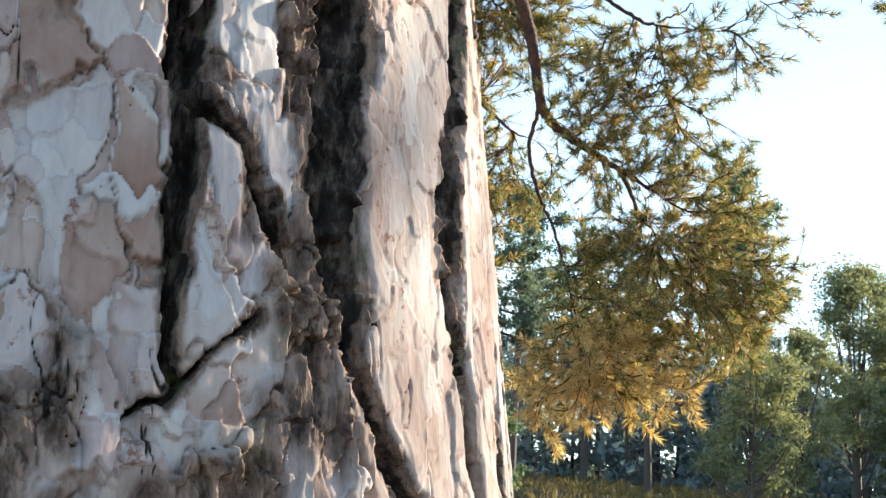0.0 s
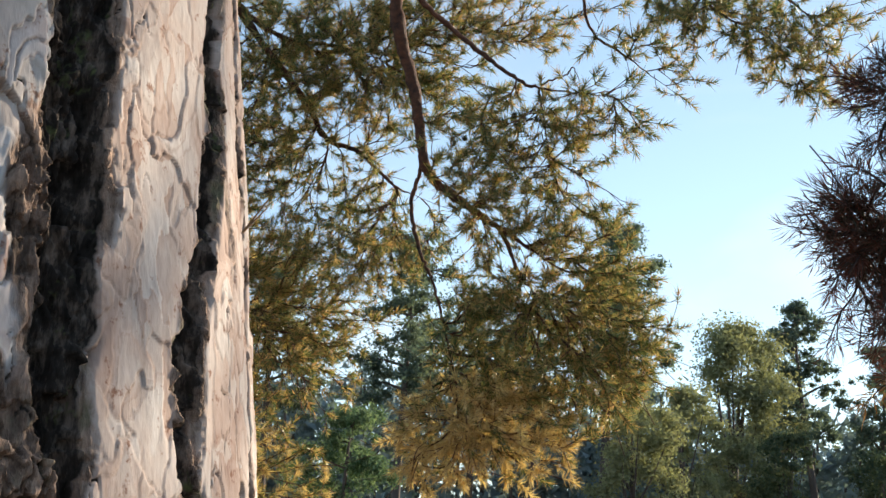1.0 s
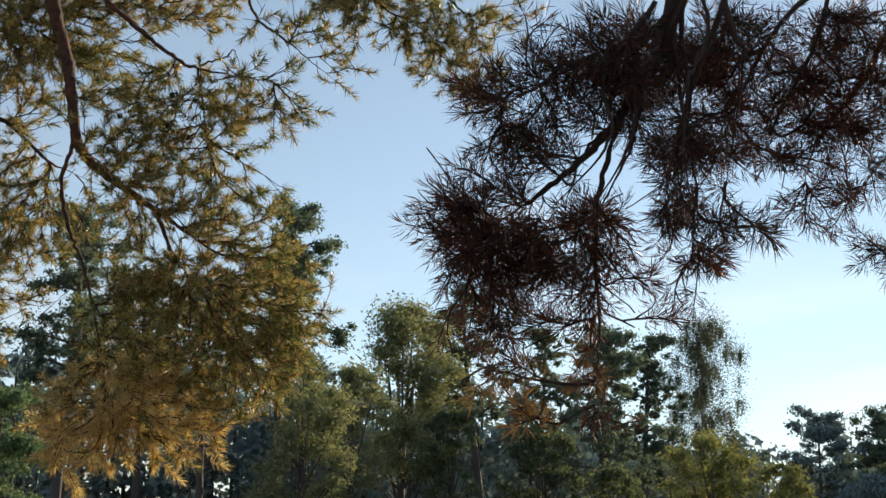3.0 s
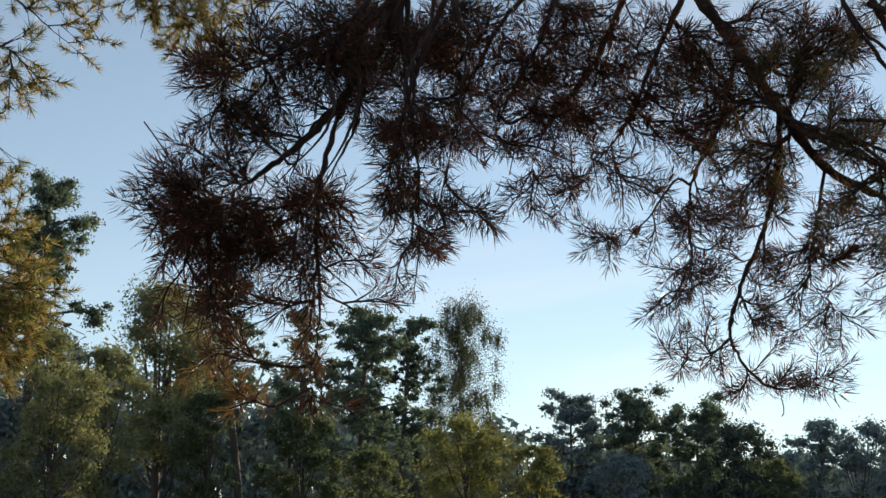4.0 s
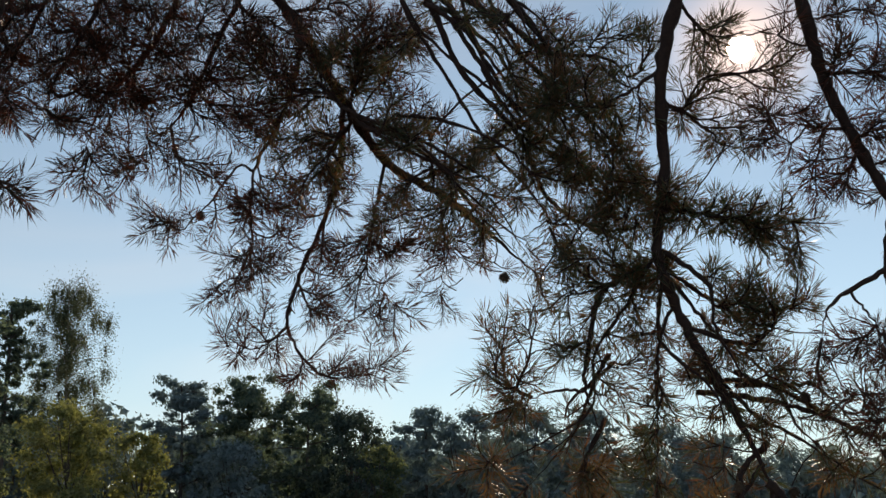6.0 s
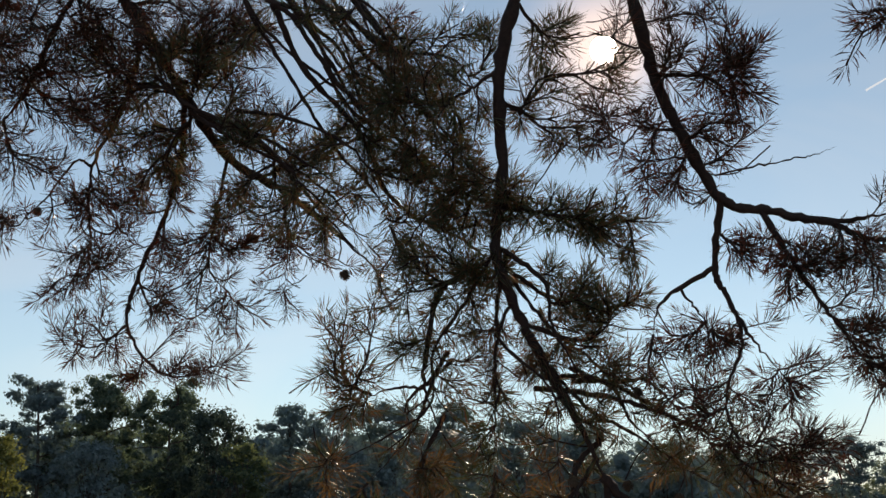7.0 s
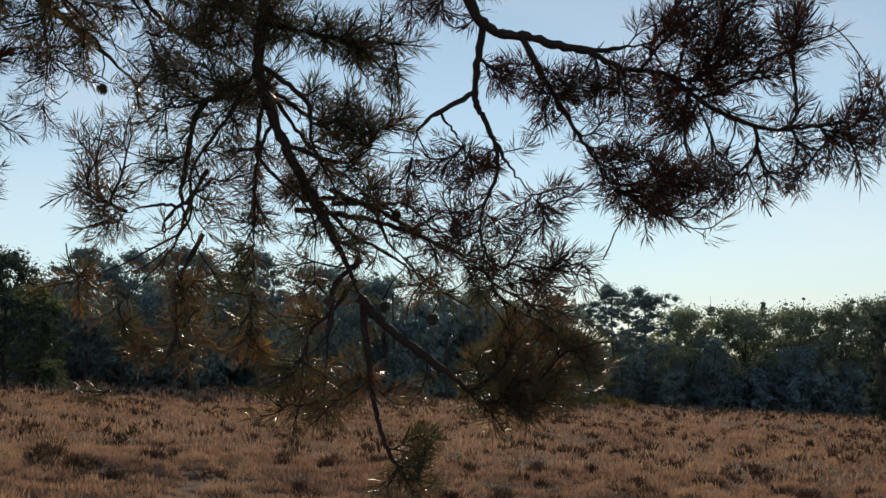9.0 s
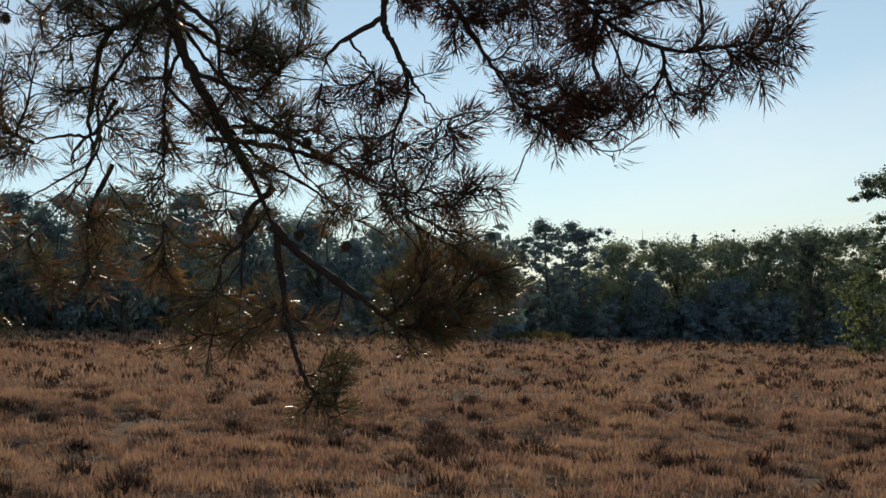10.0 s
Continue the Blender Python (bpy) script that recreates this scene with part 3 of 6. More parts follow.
SHOOTS_NEAR = [shoot_template(36, length, 0.060, 0.0030) for length in (0.035, 0.05, 0.06, 0.075, 0.09, 0.05, 0.065, 0.04)]
SHOOTS_MID = [shoot_template(46, length, 0.066, 0.0062, False) for length in (0.05, 0.07, 0.09, 0.11, 0.06, 0.08)]


GAP_WAY = np.array((math.sin(SUN_AZ) * math.cos(lamp_el), math.cos(SUN_AZ) * math.cos(lamp_el), math.sin(lamp_el)))


class Bough:
    """A bough: limbs with fixed lines, and twigs that sweep from them out to brushes of shoots."""

    def __init__(self, owner, label, bark, needles, dead, shoots, fine, thick, loose=1.0):
        self.owner, self.label, self.bark, self.needles, self.deadwood, self.shoots, self.fine, self.thick, self.loose = owner, label, bark, needles, dead, shoots, fine, thick, loose
        self.limbs, self.brushes, self.cone_places = [], [], []

    def limb(self, r0, r1, *points):
        line = smooth_line(points, 9)
        taper = np.minimum(1, 0.22 + np.arange(len(line))[::-1] / 14)
        line[1:-1] += rng.normal(0, self.fine * 0.05, (len(line) - 2, 3))
        self.limbs.append((line, np.linspace(r0, r1, len(line)) * taper * (1 + 0.10 * rng.standard_normal(len(line)))))
        if 0.0019 < r1 < 0.0075:
            q = line[-1] + (line[-1] - line[-4]) * 0.3
            if not self.in_gap(q):
                self.brushes.append((q, 3, 0.0))

    def drape(self, start, end, n, spread, sag=0.06):
        """Side branches that hang beside one another from one stretch of the bough."""
        a, b = np.array(start, float), np.array(end, float)
        for k in range(n):
            p, q = a + rng.normal(0, spread, 3) * 0.5, b + rng.normal(0, spread, 3)
            m1, m2 = p + (q - p) * 0.35 + rng.normal(0, 0.03, 3), p + (q - p) * 0.7 + rng.normal(0, 0.04, 3)
            self.limb(rng.uniform(0.006, 0.010), 0.0031, p, m1 + (0, 0, sag * 0.6), m2 + (0, 0, sag), q)

    def tufts(self, x, y, z, wide, high, n, dead=0.0):
        """A cloud of brushes: each is a few shoots at the end of one twig."""
        count = max(1, int(n * self.thick / 1.15 + 0.5))
        w = rng.standard_normal((count, 3))
        w /= np.linalg.norm(w, axis=1, keepdims=True)
        c = np.array((x, y, z)) + w * rng.uniform(0, 1, (count, 1)) ** 0.4 * self.loose * 1.08 * (wide, wide, high)
        self.brushes += [(q, int(rng.choice((1, 1, 1, 2, 2, 3))), dead) for q in c if not self.in_gap(q)]
        # bare twigs among them
        c = np.array((x, y, z)) + rng.normal(0, 0.6, (count // 2, 3)) * self.loose * (wide, wide, high)
        self.brushes += [(q, 0, 0.0) for q in c if not self.in_gap(q)]

    def in_gap(self, q):
        """The gaps in the boughs through which the sun shines on the trunk and past it."""
        d = q - np.array((0.0, 0.50, 1.66))
        d = d - GAP_WAY * (d @ GAP_WAY)
        e = q - np.array((0.55, -0.21, 1.64))
        e = e - np.array(SUN_WAY) * (e @ np.array(SUN_WAY))
        return np.hypot(math.hypot(d[0], d[1]) / 0.16, d[2] / 0.21) < 1 or np.linalg.norm(e) < 0.05

    def cone(self, *place):
        self.cone_places.append(place)
        self.brushes.append((np.array(place, float) + (0, 0, 0.004), 0, 0.0))

    def grow(self):
        origin = np.array(self.owner.location)
        # no two brushes crowd one another
        kept, clear = [], self.fine * (0.76 if self.fine < 0.05 else 0.0)
        for brush in self.brushes:
            if not kept or np.min(np.linalg.norm(np.array([b[0] for b in kept]) - brush[0], axis=1)) > clear:
                kept.append(brush)
        self.brushes = kept
        self.limbs = [(line - origin, rad) for line, rad in self.limbs]
        goals = np.array([q for q, _, _ in self.brushes]) - origin
        step = self.fine * 0.9
        first = sum(len(line) for line, _ in self.limbs)
        room = first + len(goals) * 60 + sum(k for _, k, _ in self.brushes) * 5
        buf, way, run, parent = np.zeros((room, 3)), np.zeros((room, 3)), np.zeros(room), np.full(room, -1)
        count = 0
        for line, rad in self.limbs:
            buf[count:count + len(line)] = line
            g = np.gradient(line, axis=0)
            way[count:count + len(line)] = g / np.linalg.norm(g, axis=1, keepdims=True)
            run[count:count + len(line)] = 9.0 if rad[1] < 0.0036 else 0.0
            count += len(line)
        nearest = np.array([np.min(np.linalg.norm(buf[:first] - g, axis=1)) for g in goals])
        tips, kinds = [], []

        def sweep(k, g, pull, lift):
            """A twig from node k to g that leaves along its parent's way."""
            nonlocal count
            a = buf[k].copy()
            far = float(np.linalg.norm(g - a))
            m = int(np.clip(far / step, 2, 40))
            t0 = way[k] * far * pull
            t1 = (g - a) * 0.9 + np.array((0, 0, lift * far)) + rng.normal(0, 0.16 * far, 3)
            prev = k
            for i in range(1, m + 1):
                u = i / m
                p = a * (2 * u ** 3 - 3 * u * u + 1) + t0 * (u ** 3 - 2 * u * u + u) + g * (3 * u * u - 2 * u ** 3) + t1 * (u ** 3 - u * u)
                buf[count] = p + (rng.normal(0, 0.045 * step, 3) if i < m else 0)
                w = buf[count] - buf[prev]
                way[count] = w / (np.linalg.norm(w) + 1e-9)
                run[count], parent[count] = run[prev] + far / m, prev
                prev = count
                count += 1
            return prev

        for gi in np.argsort(nearest):
            g, (_, shoots, dead) = goals[gi], self.brushes[gi]
            off = g - buf[:count]
            d = np.linalg.norm(off, axis=1) + 1e-6
            bend = 1 - np.einsum("ij,ij->i", off, way[:count]) / d
            k = int(np.argmin(d * (1 + 0.9 * bend) + 0.42 * run[:count]))
            end = sweep(k, g, 0.75, 0.10)
            if not shoots:
                continue
            # the leading shoot, and others beside it from just behind
            dry = rng.uniform() < dead
            tips.append(end), kinds.append(dry)
            for j in range(shoots - 1):
                root = end
                for _ in range(int(rng.integers(1, 4))):
                    root = parent[root] if parent[root] >= first else root
                out = way[root] + rng.normal(0, 0.62, 3) + (0, 0, 0.1)
                q = buf[root] + out / np.linalg.norm(out) * self.fine * rng.uniform(1.0, 2.8)
                tips.append(sweep(root, q, 0.4, 0.05)), kinds.append(dry or rng.uniform() < dead * 0.5)
        load = np.zeros(count)
        for e in tips:
            while e >= first:
                load[e] += 1
                e = parent[e]
        base = self.fine * (0.064 if self.fine < 0.05 else 0.032)
        r = base * np.maximum(load, 1) ** 0.31
        idx = np.arange(first, count)
        par = parent[idx]
        a, b = buf[par], buf[idx]
        w = b - a
        w /= np.linalg.norm(w, axis=1, keepdims=True) + 1e-9
        u = np.cross(w, np.tile((0.3, 0.2, 0.93), (len(w), 1)))
        u /= np.linalg.norm(u, axis=1, keepdims=True) + 1e-9
        t = np.cross(w, u)
        ra, rb = np.where(par < first, r[idx], r[par]), r[idx]
        ang = np.arange(3) * np.pi / 1.5
        ring = np.cos(ang)[None, :, None] * u[:, None] + np.sin(ang)[None, :, None] * t[:, None]
        v = np.concatenate([a[:, None] + ring * ra[:, None, None], b[:, None] + ring * rb[:, None, None]], 1).reshape(-1, 3)
        q = np.array([(0, 1, 4, 3), (1, 2, 5, 4), (2, 0, 3, 5)])
        twigs = (v, (q[None] + 6 * np.arange(len(idx))[:, None, None]).reshape(-1, 4))
        # the bough and its parts
        head = None
        for line, rad in self.limbs:
            v, f = tube(line, rad, 9, 0.09)
            ob = piece("bough" if head is None else "branch", v, f, self.bark, self.owner if head is None else head, self.label if head is None else "", True)
            head = head or ob
        piece("twigwork", *twigs, self.bark, head, kind="stuff")
        e, dry = np.array(tips), np.array(kinds, bool)
        ways = way[e] + np.array((0, 0, 0.12)) + rng.normal(0, 0.12, (len(e), 3))
        # dry set: dead brown needles near by, sun-lightened gold ones on the lit pine
        for sel, mat, nm in ((~dry, self.needles, "needles"), (dry, self.deadwood, "dry_needles")):
            if sel.any():
                v, f = scatter(self.shoots, buf[e[sel]], turns(int(sel.sum()), ways[sel]), rng.uniform(0.78, 1.15, int(sel.sum())))
                piece(nm, v, f, mat, head, kind="stuff")
        for place in self.cone_places:
            add_cone(head, np.array(place) - origin, 0.75)
        return head


def cone_shape():
    """A small closed pine cone of overlapping scales, hanging point down."""
    vs, fs = [], []
    for i in range(46):
        s = (i + 0.5) / 46
        a = i * 2.39996
        r = 0.0165 * math.sin(math.pi * (0.12 + 0.83 * s)) ** 0.8
        c = np.array((math.cos(a) * r, math.sin(a) * r, -0.040 * s))
        o = np.array((math.cos(a), math.sin(a), -0.5)) * 0.006
        t = np.array((-math.sin(a), math.cos(a), 0)) * 0.005
        k = len(vs)
        vs += [c * 0.6 + t, c * 0.6 - t, c + o - t * 0.8, c + o * 1.2 + (0, 0, -0.002), c + o + t * 0.8, c * 0.6 + (0, 0, -0.006)]
        fs += [(k, k + 1, k + 2, k + 3), (k, k + 3, k + 4, k + 4 - 4), (k + 5, k + 4, k + 3, k + 2)]
    fs = [f if len(set(f)) == 4 else (f[0], f[1], f[2], f[2]) for f in fs]
    return quads_to_tris(np.array(vs), np.array(fs))


CONE_MAT = bark_material("cone", [(0.3, (0.05, 0.035, 0.025)), (0.7, (0.16, 0.11, 0.07))], 150, None, 0.002)
CONE_MESH = mesh_from("cone", *cone_shape(), CONE_MAT)


def add_cone(parent, place, size=1.0):
    ob = new("cone", CONE_MESH)
    ob.parent = parent
    ob.location = place
    ob.rotation_euler = rng.uniform(-0.5, 0.5, 3)
    ob.scale = (size, size, size)
    return tagged(ob, "small brown pine cone")


# ---- the pine beside the path: its trunk ----
PX, PY, PLEAN, PR, PTAPER = -0.177, 0.556, -0.070, 0.2036, 0.05
near_pine = thing("pine_tree", "old Scots pine with thick flaking grey-pink bark and overhanging boughs", "tree", (PX - PLEAN * 1.6, PY, 0))


def trunk_point(arc, z, out):
    """arc: metres round the trunk; out: metres proud of its mean surface."""
    th = arc / PR
    r = np.maximum(PR + PTAPER * (1.6 - z), 0.12) + 0.10 * np.exp(-z / 0.25) + out
    return np.stack([PX + PLEAN * (z - 1.6) + r * np.cos(th), PY + r * np.sin(th), z], -1)


def fbm(p, octaves=4, gain=0.5):
    """Smooth lattice noise of plan points (n, 2), about -1 to 1."""
    total, amp = np.zeros(len(p)), 1.0
    for o in range(octaves):
        q = p * 2.0 ** o + 17.3 * o
        i = np.floor(q).astype(np.int64)
        fr = q - i
        u = fr * fr * fr * (fr * (fr * 6 - 15) + 10)

        def corner(dx, dy):
            h = (i[:, 0] + dx) * 374761393 + (i[:, 1] + dy) * 668265263
            h = (h ^ (h >> 13)) * 1274126177
            return ((h ^ (h >> 16)) & 0xFFFF) / 32767.5 - 1
        a = corner(0, 0) * (1 - u[:, 0]) + corner(1, 0) * u[:, 0]
        b = corner(0, 1) * (1 - u[:, 0]) + corner(1, 1) * u[:, 0]
        total += amp * (a * (1 - u[:, 1]) + b * u[:, 1])
        amp *= gain
    return total


def scales(p, seed):
    """Irregular cells: distance to the nearest and next seed point, and each cell's random height and tilt."""
    i = np.floor(p).astype(np.int64)
    near, nxt = np.full(len(p), 9.0), np.full(len(p), 9.0)
    height, tilt = np.zeros(len(p)), np.zeros(len(p))
    for dx in (-1, 0, 1):
        for dy in (-1, 0, 1):
            c = i + (dx, dy)
            h = (c[:, 0] * 374761393 + c[:, 1] * 668265263 + seed * 974711) & 0x7FFFFFFF
            h = ((h ^ (h >> 13)) * 1274126177) & 0x7FFFFFFF
            h = h ^ (h >> 16)
            a, b, r = (h & 0xFF) / 255, ((h >> 8) & 0xFF) / 255, ((h >> 16) & 0xFF) / 255
            off = p - c - np.stack([0.1 + 0.8 * a, 0.1 + 0.8 * b], 1)
            d = np.linalg.norm(off, axis=1)
            first = d < near
            nxt = np.where(first, near, np.minimum(nxt, d))
            height, tilt = np.where(first, r, height), np.where(first, off[:, 0] * (a - 0.5) + off[:, 1] * (b - 0.5), tilt)
            near = np.where(first, d, near)
    return near, nxt, height, tilt * 2


def along(p, line):
    """Distance from points (n, 2) to a broken line, and the width given along it."""
    best, wide = np.full(len(p), 9.0), np.zeros(len(p))
    for (x0, y0, w0), (x1, y1, w1) in zip(line, line[1:]):
        a, d = np.array((x0, y0)), np.array((x1 - x0, y1 - y0))
        s = np.clip(((p - a) @ d) / (d @ d), 0, 1)
        g = np.linalg.norm(p - a - s[:, None] * d, axis=1)
        near = g < best
        best, wide = np.where(near, g, best), np.where(near, w0 + (w1 - w0) * s, wide)
    return best, wide


# furrows of the bark that the path passes: arc (cm), height (cm), half width (cm)
FURROWS = [
    [(-21.1, 190, 0.55), (-21.1, 176, 0.55), (-21.1, 169.3, 0.5), (-21.1, 167.4, 0.46), (-21.0, 164.9, 0.42), (-21.3, 162.3, 0.34), (-21.2, 160.4, 0.28), (-21.1, 158.4, 0.25)],
    [(-20.1, 176, 0.35), (-20.0, 170.5, 0.3), (-20.6, 168.2, 0.3)],
    [(-21.2, 167.6, 0.25), (-20.5, 166.3, 0.15), (-19.2, 165.5, 0.12), (-18.5, 164.4, 0.12), (-17.8, 162.9, 0.2), (-17.3, 161.8, 0.25)],
    [(-14.4, 192, 1.6), (-14.6, 178, 1.7), (-14.8, 170.9, 1.45), (-14.9, 168.4, 1.4), (-15.2, 166.1, 1.3), (-15.6, 164.1, 1.15), (-15.4, 162.4, 0.85), (-15.0, 160.7, 0.55), (-15.0, 158.9, 0.5), (-14.2, 157.1, 0.55), (-12.6, 155.2, 0.6), (-11.4, 152, 0.8)],
    [(-5.0, 192, 1.3), (-5.4, 182, 1.3), (-5.9, 173.9, 1.2), (-7.2, 169.1, 1.05), (-8.8, 165.5, 0.95), (-8.9, 162.5, 0.85), (-8.9, 160.2, 0.5), (-8.2, 158.3, 0.55), (-8.0, 155.6, 0.55), (-8.3, 150, 0.6)],
    [(-3.6, 160.5, 0.25), (-4.4, 158.4, 0.45), (-4.6, 155.5, 0.5), (-5.0, 150, 0.6)],
    [(-21.1, 158.2, 0.07), (-21.9, 157.4, 0.05), (-22.9, 156.6, 0.02)],
    [(-21.1, 158.2, 0.06), (-19.9, 159.0, 0.0), (-19.1, 160.0, 0.04), (-18.6, 160.6, 0.0)],
    [(-1.5, 182, 0.5), (-1.2, 172, 0.4), (-2.0, 164, 0.35), (-1.6, 156, 0.5)],
]

# patches of old rough bark between the plates: arc, height, half sizes (cm)
SHAGGY = [(-26.4, 160.0, 1.2, 1.8), (-25.4, 158.9, 1.5, 1.7), (-24.5, 157.5, 1.4, 1.6), (-23.5, 156.2, 1.5, 1.3), (-26.6, 156.6, 2.2, 3.0), (-22.5, 153.6, 4.5, 1.6), (-20.0, 171.5, 1.3, 5.0), (-16.9, 160.3, 1.6, 3.4), (-16.9, 156.4, 2.1, 2.6), (-19.2, 155.0, 2.4, 1.2), (-18.9, 164.2, 0.5, 2.0), (-16.7, 168, 0.8, 6.0), (-25.6, 168.6, 1.6, 1.2), (-4.5, 168, 0.5, 5)]


def bark_relief(arc, z):
    """Relief (m), furrow share and flake height of the bark at arc and z (m)."""
    p = np.stack([arc * 100, z * 100], 1)
    warp = np.stack([fbm(p * (0.7, 0.37) + 3.1, 2, 0.5), fbm(p * (0.7, 0.37) + 40.7, 2)], 1) * (0.30, 0.5)
    q = p + warp + 0.10 * np.stack([fbm(p * (2.6, 1.3) + 13.0, 3), 0 * p[:, 0]], 1)
    fur, fringe, core = np.zeros(len(p)), np.zeros(len(p)), np.zeros(len(p))
    for line in FURROWS:
        d, w = along(q, line)
        fur = np.maximum(fur, 1 - np.clip((d - w * 0.85) / 0.11, 0, 1))
        core = np.maximum(core, 1 - np.clip((d - w * 0.25) / (0.12 + 0.5 * w), 0, 1))
        fringe = np.maximum(fringe, 0.8 - np.clip((d - w) / 0.42, 0, 1))
    # where the bark is not seen closely: furrows by a stretched web
    web = np.abs(fbm(p * (0.26, 0.075) + 11.0 + 0.3 * warp, 3, 0.45))
    out = np.clip(np.maximum(np.maximum(-27.5 - p[:, 0], p[:, 0] + 0.5) / 1.5, np.maximum(152.5 - p[:, 1], p[:, 1] - 184) / 2.5), 0, 1)
    fur = np.maximum(fur * (1 - out), out * (1 - np.clip((web - 0.07) / 0.10, 0, 1)))
    fur = fur * fur * (3 - 2 * fur)
    # flakes: overlapping scales of three sizes, each at its own height and tilt, with curled lips
    wob = np.stack([fbm(p * (0.7, 0.4) + 7.7, 4, 0.48), fbm(p * (0.7, 0.4) + 27.7, 4, 0.48)], 1)
    b1, b2, hb, tb = scales((p + wob * (0.8, 1.1)) / (3.9, 6.2) + 12.0, 5)
    f1, f2, h1, t1 = scales((p + wob * (0.55, 0.8)) / (2.0, 3.4), 3)
    g1, g2, h2, t2 = scales((p + wob * (0.35, 0.5)) / (0.9, 1.6) + 40.0, 11)
    some, small = np.where(h1 > 0.45, h1 - 0.45, 0), np.clip(h2 - 0.74 + 0.5 * np.clip((158.6 - p[:, 1]) / 2.5, 0, 1), 0, 1) * 2.2
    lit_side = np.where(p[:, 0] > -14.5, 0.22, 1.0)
    # papery layers that peel off one over another
    peel = 1.5 * fbm(p * (0.22, 0.12) + 71.0 + 0.1 * wob, 4, 0.42) + 0.6 * h1 + 1.5 * hb + 20
    deck = np.floor(peel)
    rise = peel - deck
    lip = np.clip(rise / 0.035, 0, 1)
    layers = 0.0011 * (deck - 21 + lip) + 0.0007 * np.exp(-rise / 0.12) * lip - 0.0005 * np.exp(-(1 - rise) / 0.04)
    # open gaps under the lifted rims of the larger flakes
    gap = np.clip(fbm(p * (0.55, 0.4) + 83.0, 2) * 2.2 + 0.55, 0, 1)
    gap = gap * np.maximum(np.exp(-((b2 - b1) / 0.020) ** 2), 0.8 * (h1 > 0.4) * np.exp(-((f2 - f1) / 0.034) ** 2))
    curl = np.exp(-(b2 - b1) / 0.10) * np.where(hb > 0.45, 1.0, -0.4) + 0.7 * np.exp(-(f2 - f1) / 0.10) * np.where(h1 > 0.6, 1.0, -0.3)
    flake = lit_side * (layers + 0.0036 * (hb - 0.5) + 0.0034 * tb + 0.0026 * some + 0.0018 * t1 + 0.0005 * curl - 0.0038 * gap) + lit_side * (0.0010 * small + 0.0006 * t2 * (small > 0))
    slit = fbm(p * (1.5, 0.36) + 31.0 + 0.4 * warp, 2, 0.4)
    crack = np.clip(1 - np.abs(slit - 0.70) / 0.05, 0, 1) * np.clip(fbm(p * (0.5, 0.3) + 51.0, 2) * 3.0, 0, 1)
    rough = fbm(p * (3.2, 1.3), 4, 0.6)
    ridge = 1 - np.abs(fbm(p * (1.8, 0.34) + 23.0, 4, 0.55))
    plate_dome = 0.0009 * fbm(p * (0.3, 0.12) + 9.0, 2)
    for sa, sz, ra, rz in SHAGGY:
        fringe = np.maximum(fringe, 1.25 - np.hypot((q[:, 0] - sa) / ra, (q[:, 1] - sz) / rz))
    fringe = np.clip(fringe, 0, 1)
    shaggy = fringe * (1 - fur) * np.clip(0.9 + fbm(p * (0.35, 0.2) + 61.0, 2) * 1.3, 0, 1)
    relief = (1 - fur) * (flake + plate_dome + 0.00010 * rough - 0.0018 * crack - shaggy * (0.0020 - 0.0055 * (h2 - 0.4) - 0.0045 * t2 - 0.0030 * (ridge - 0.6) - 0.0010 * rough + 0.0022 * np.exp(-((g2 - g1) / 0.06) ** 2))) + fur * (-0.0070 - 0.0070 * core + 0.0062 * (ridge - 0.45) + 0.0060 * (h2 - 0.5) + 0.0040 * t2 + 0.0020 * rough)
    fur = np.maximum(fur, 0.9 * crack)
    lay = (deck * 0.377 + hb * 0.9 + np.where(some > 0, h1 * 0.8, 0) + np.where(small > 0, h2 * 0.9, 0)) % 1.0
    # sunlit side: warm sunlight put into the tone, darkened against its glare
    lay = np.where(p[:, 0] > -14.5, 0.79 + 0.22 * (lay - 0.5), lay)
    edge = np.minimum(np.minimum((b2 - b1) * 2.5, (1 - rise) * 0.9), np.where(some > 0, (f2 - f1) * 1.6, 1))
    return relief, fur, np.clip(np.minimum(edge, np.where(small > 0, (g2 - g1) * 0.8, 1)), 0, 1), lay, shaggy


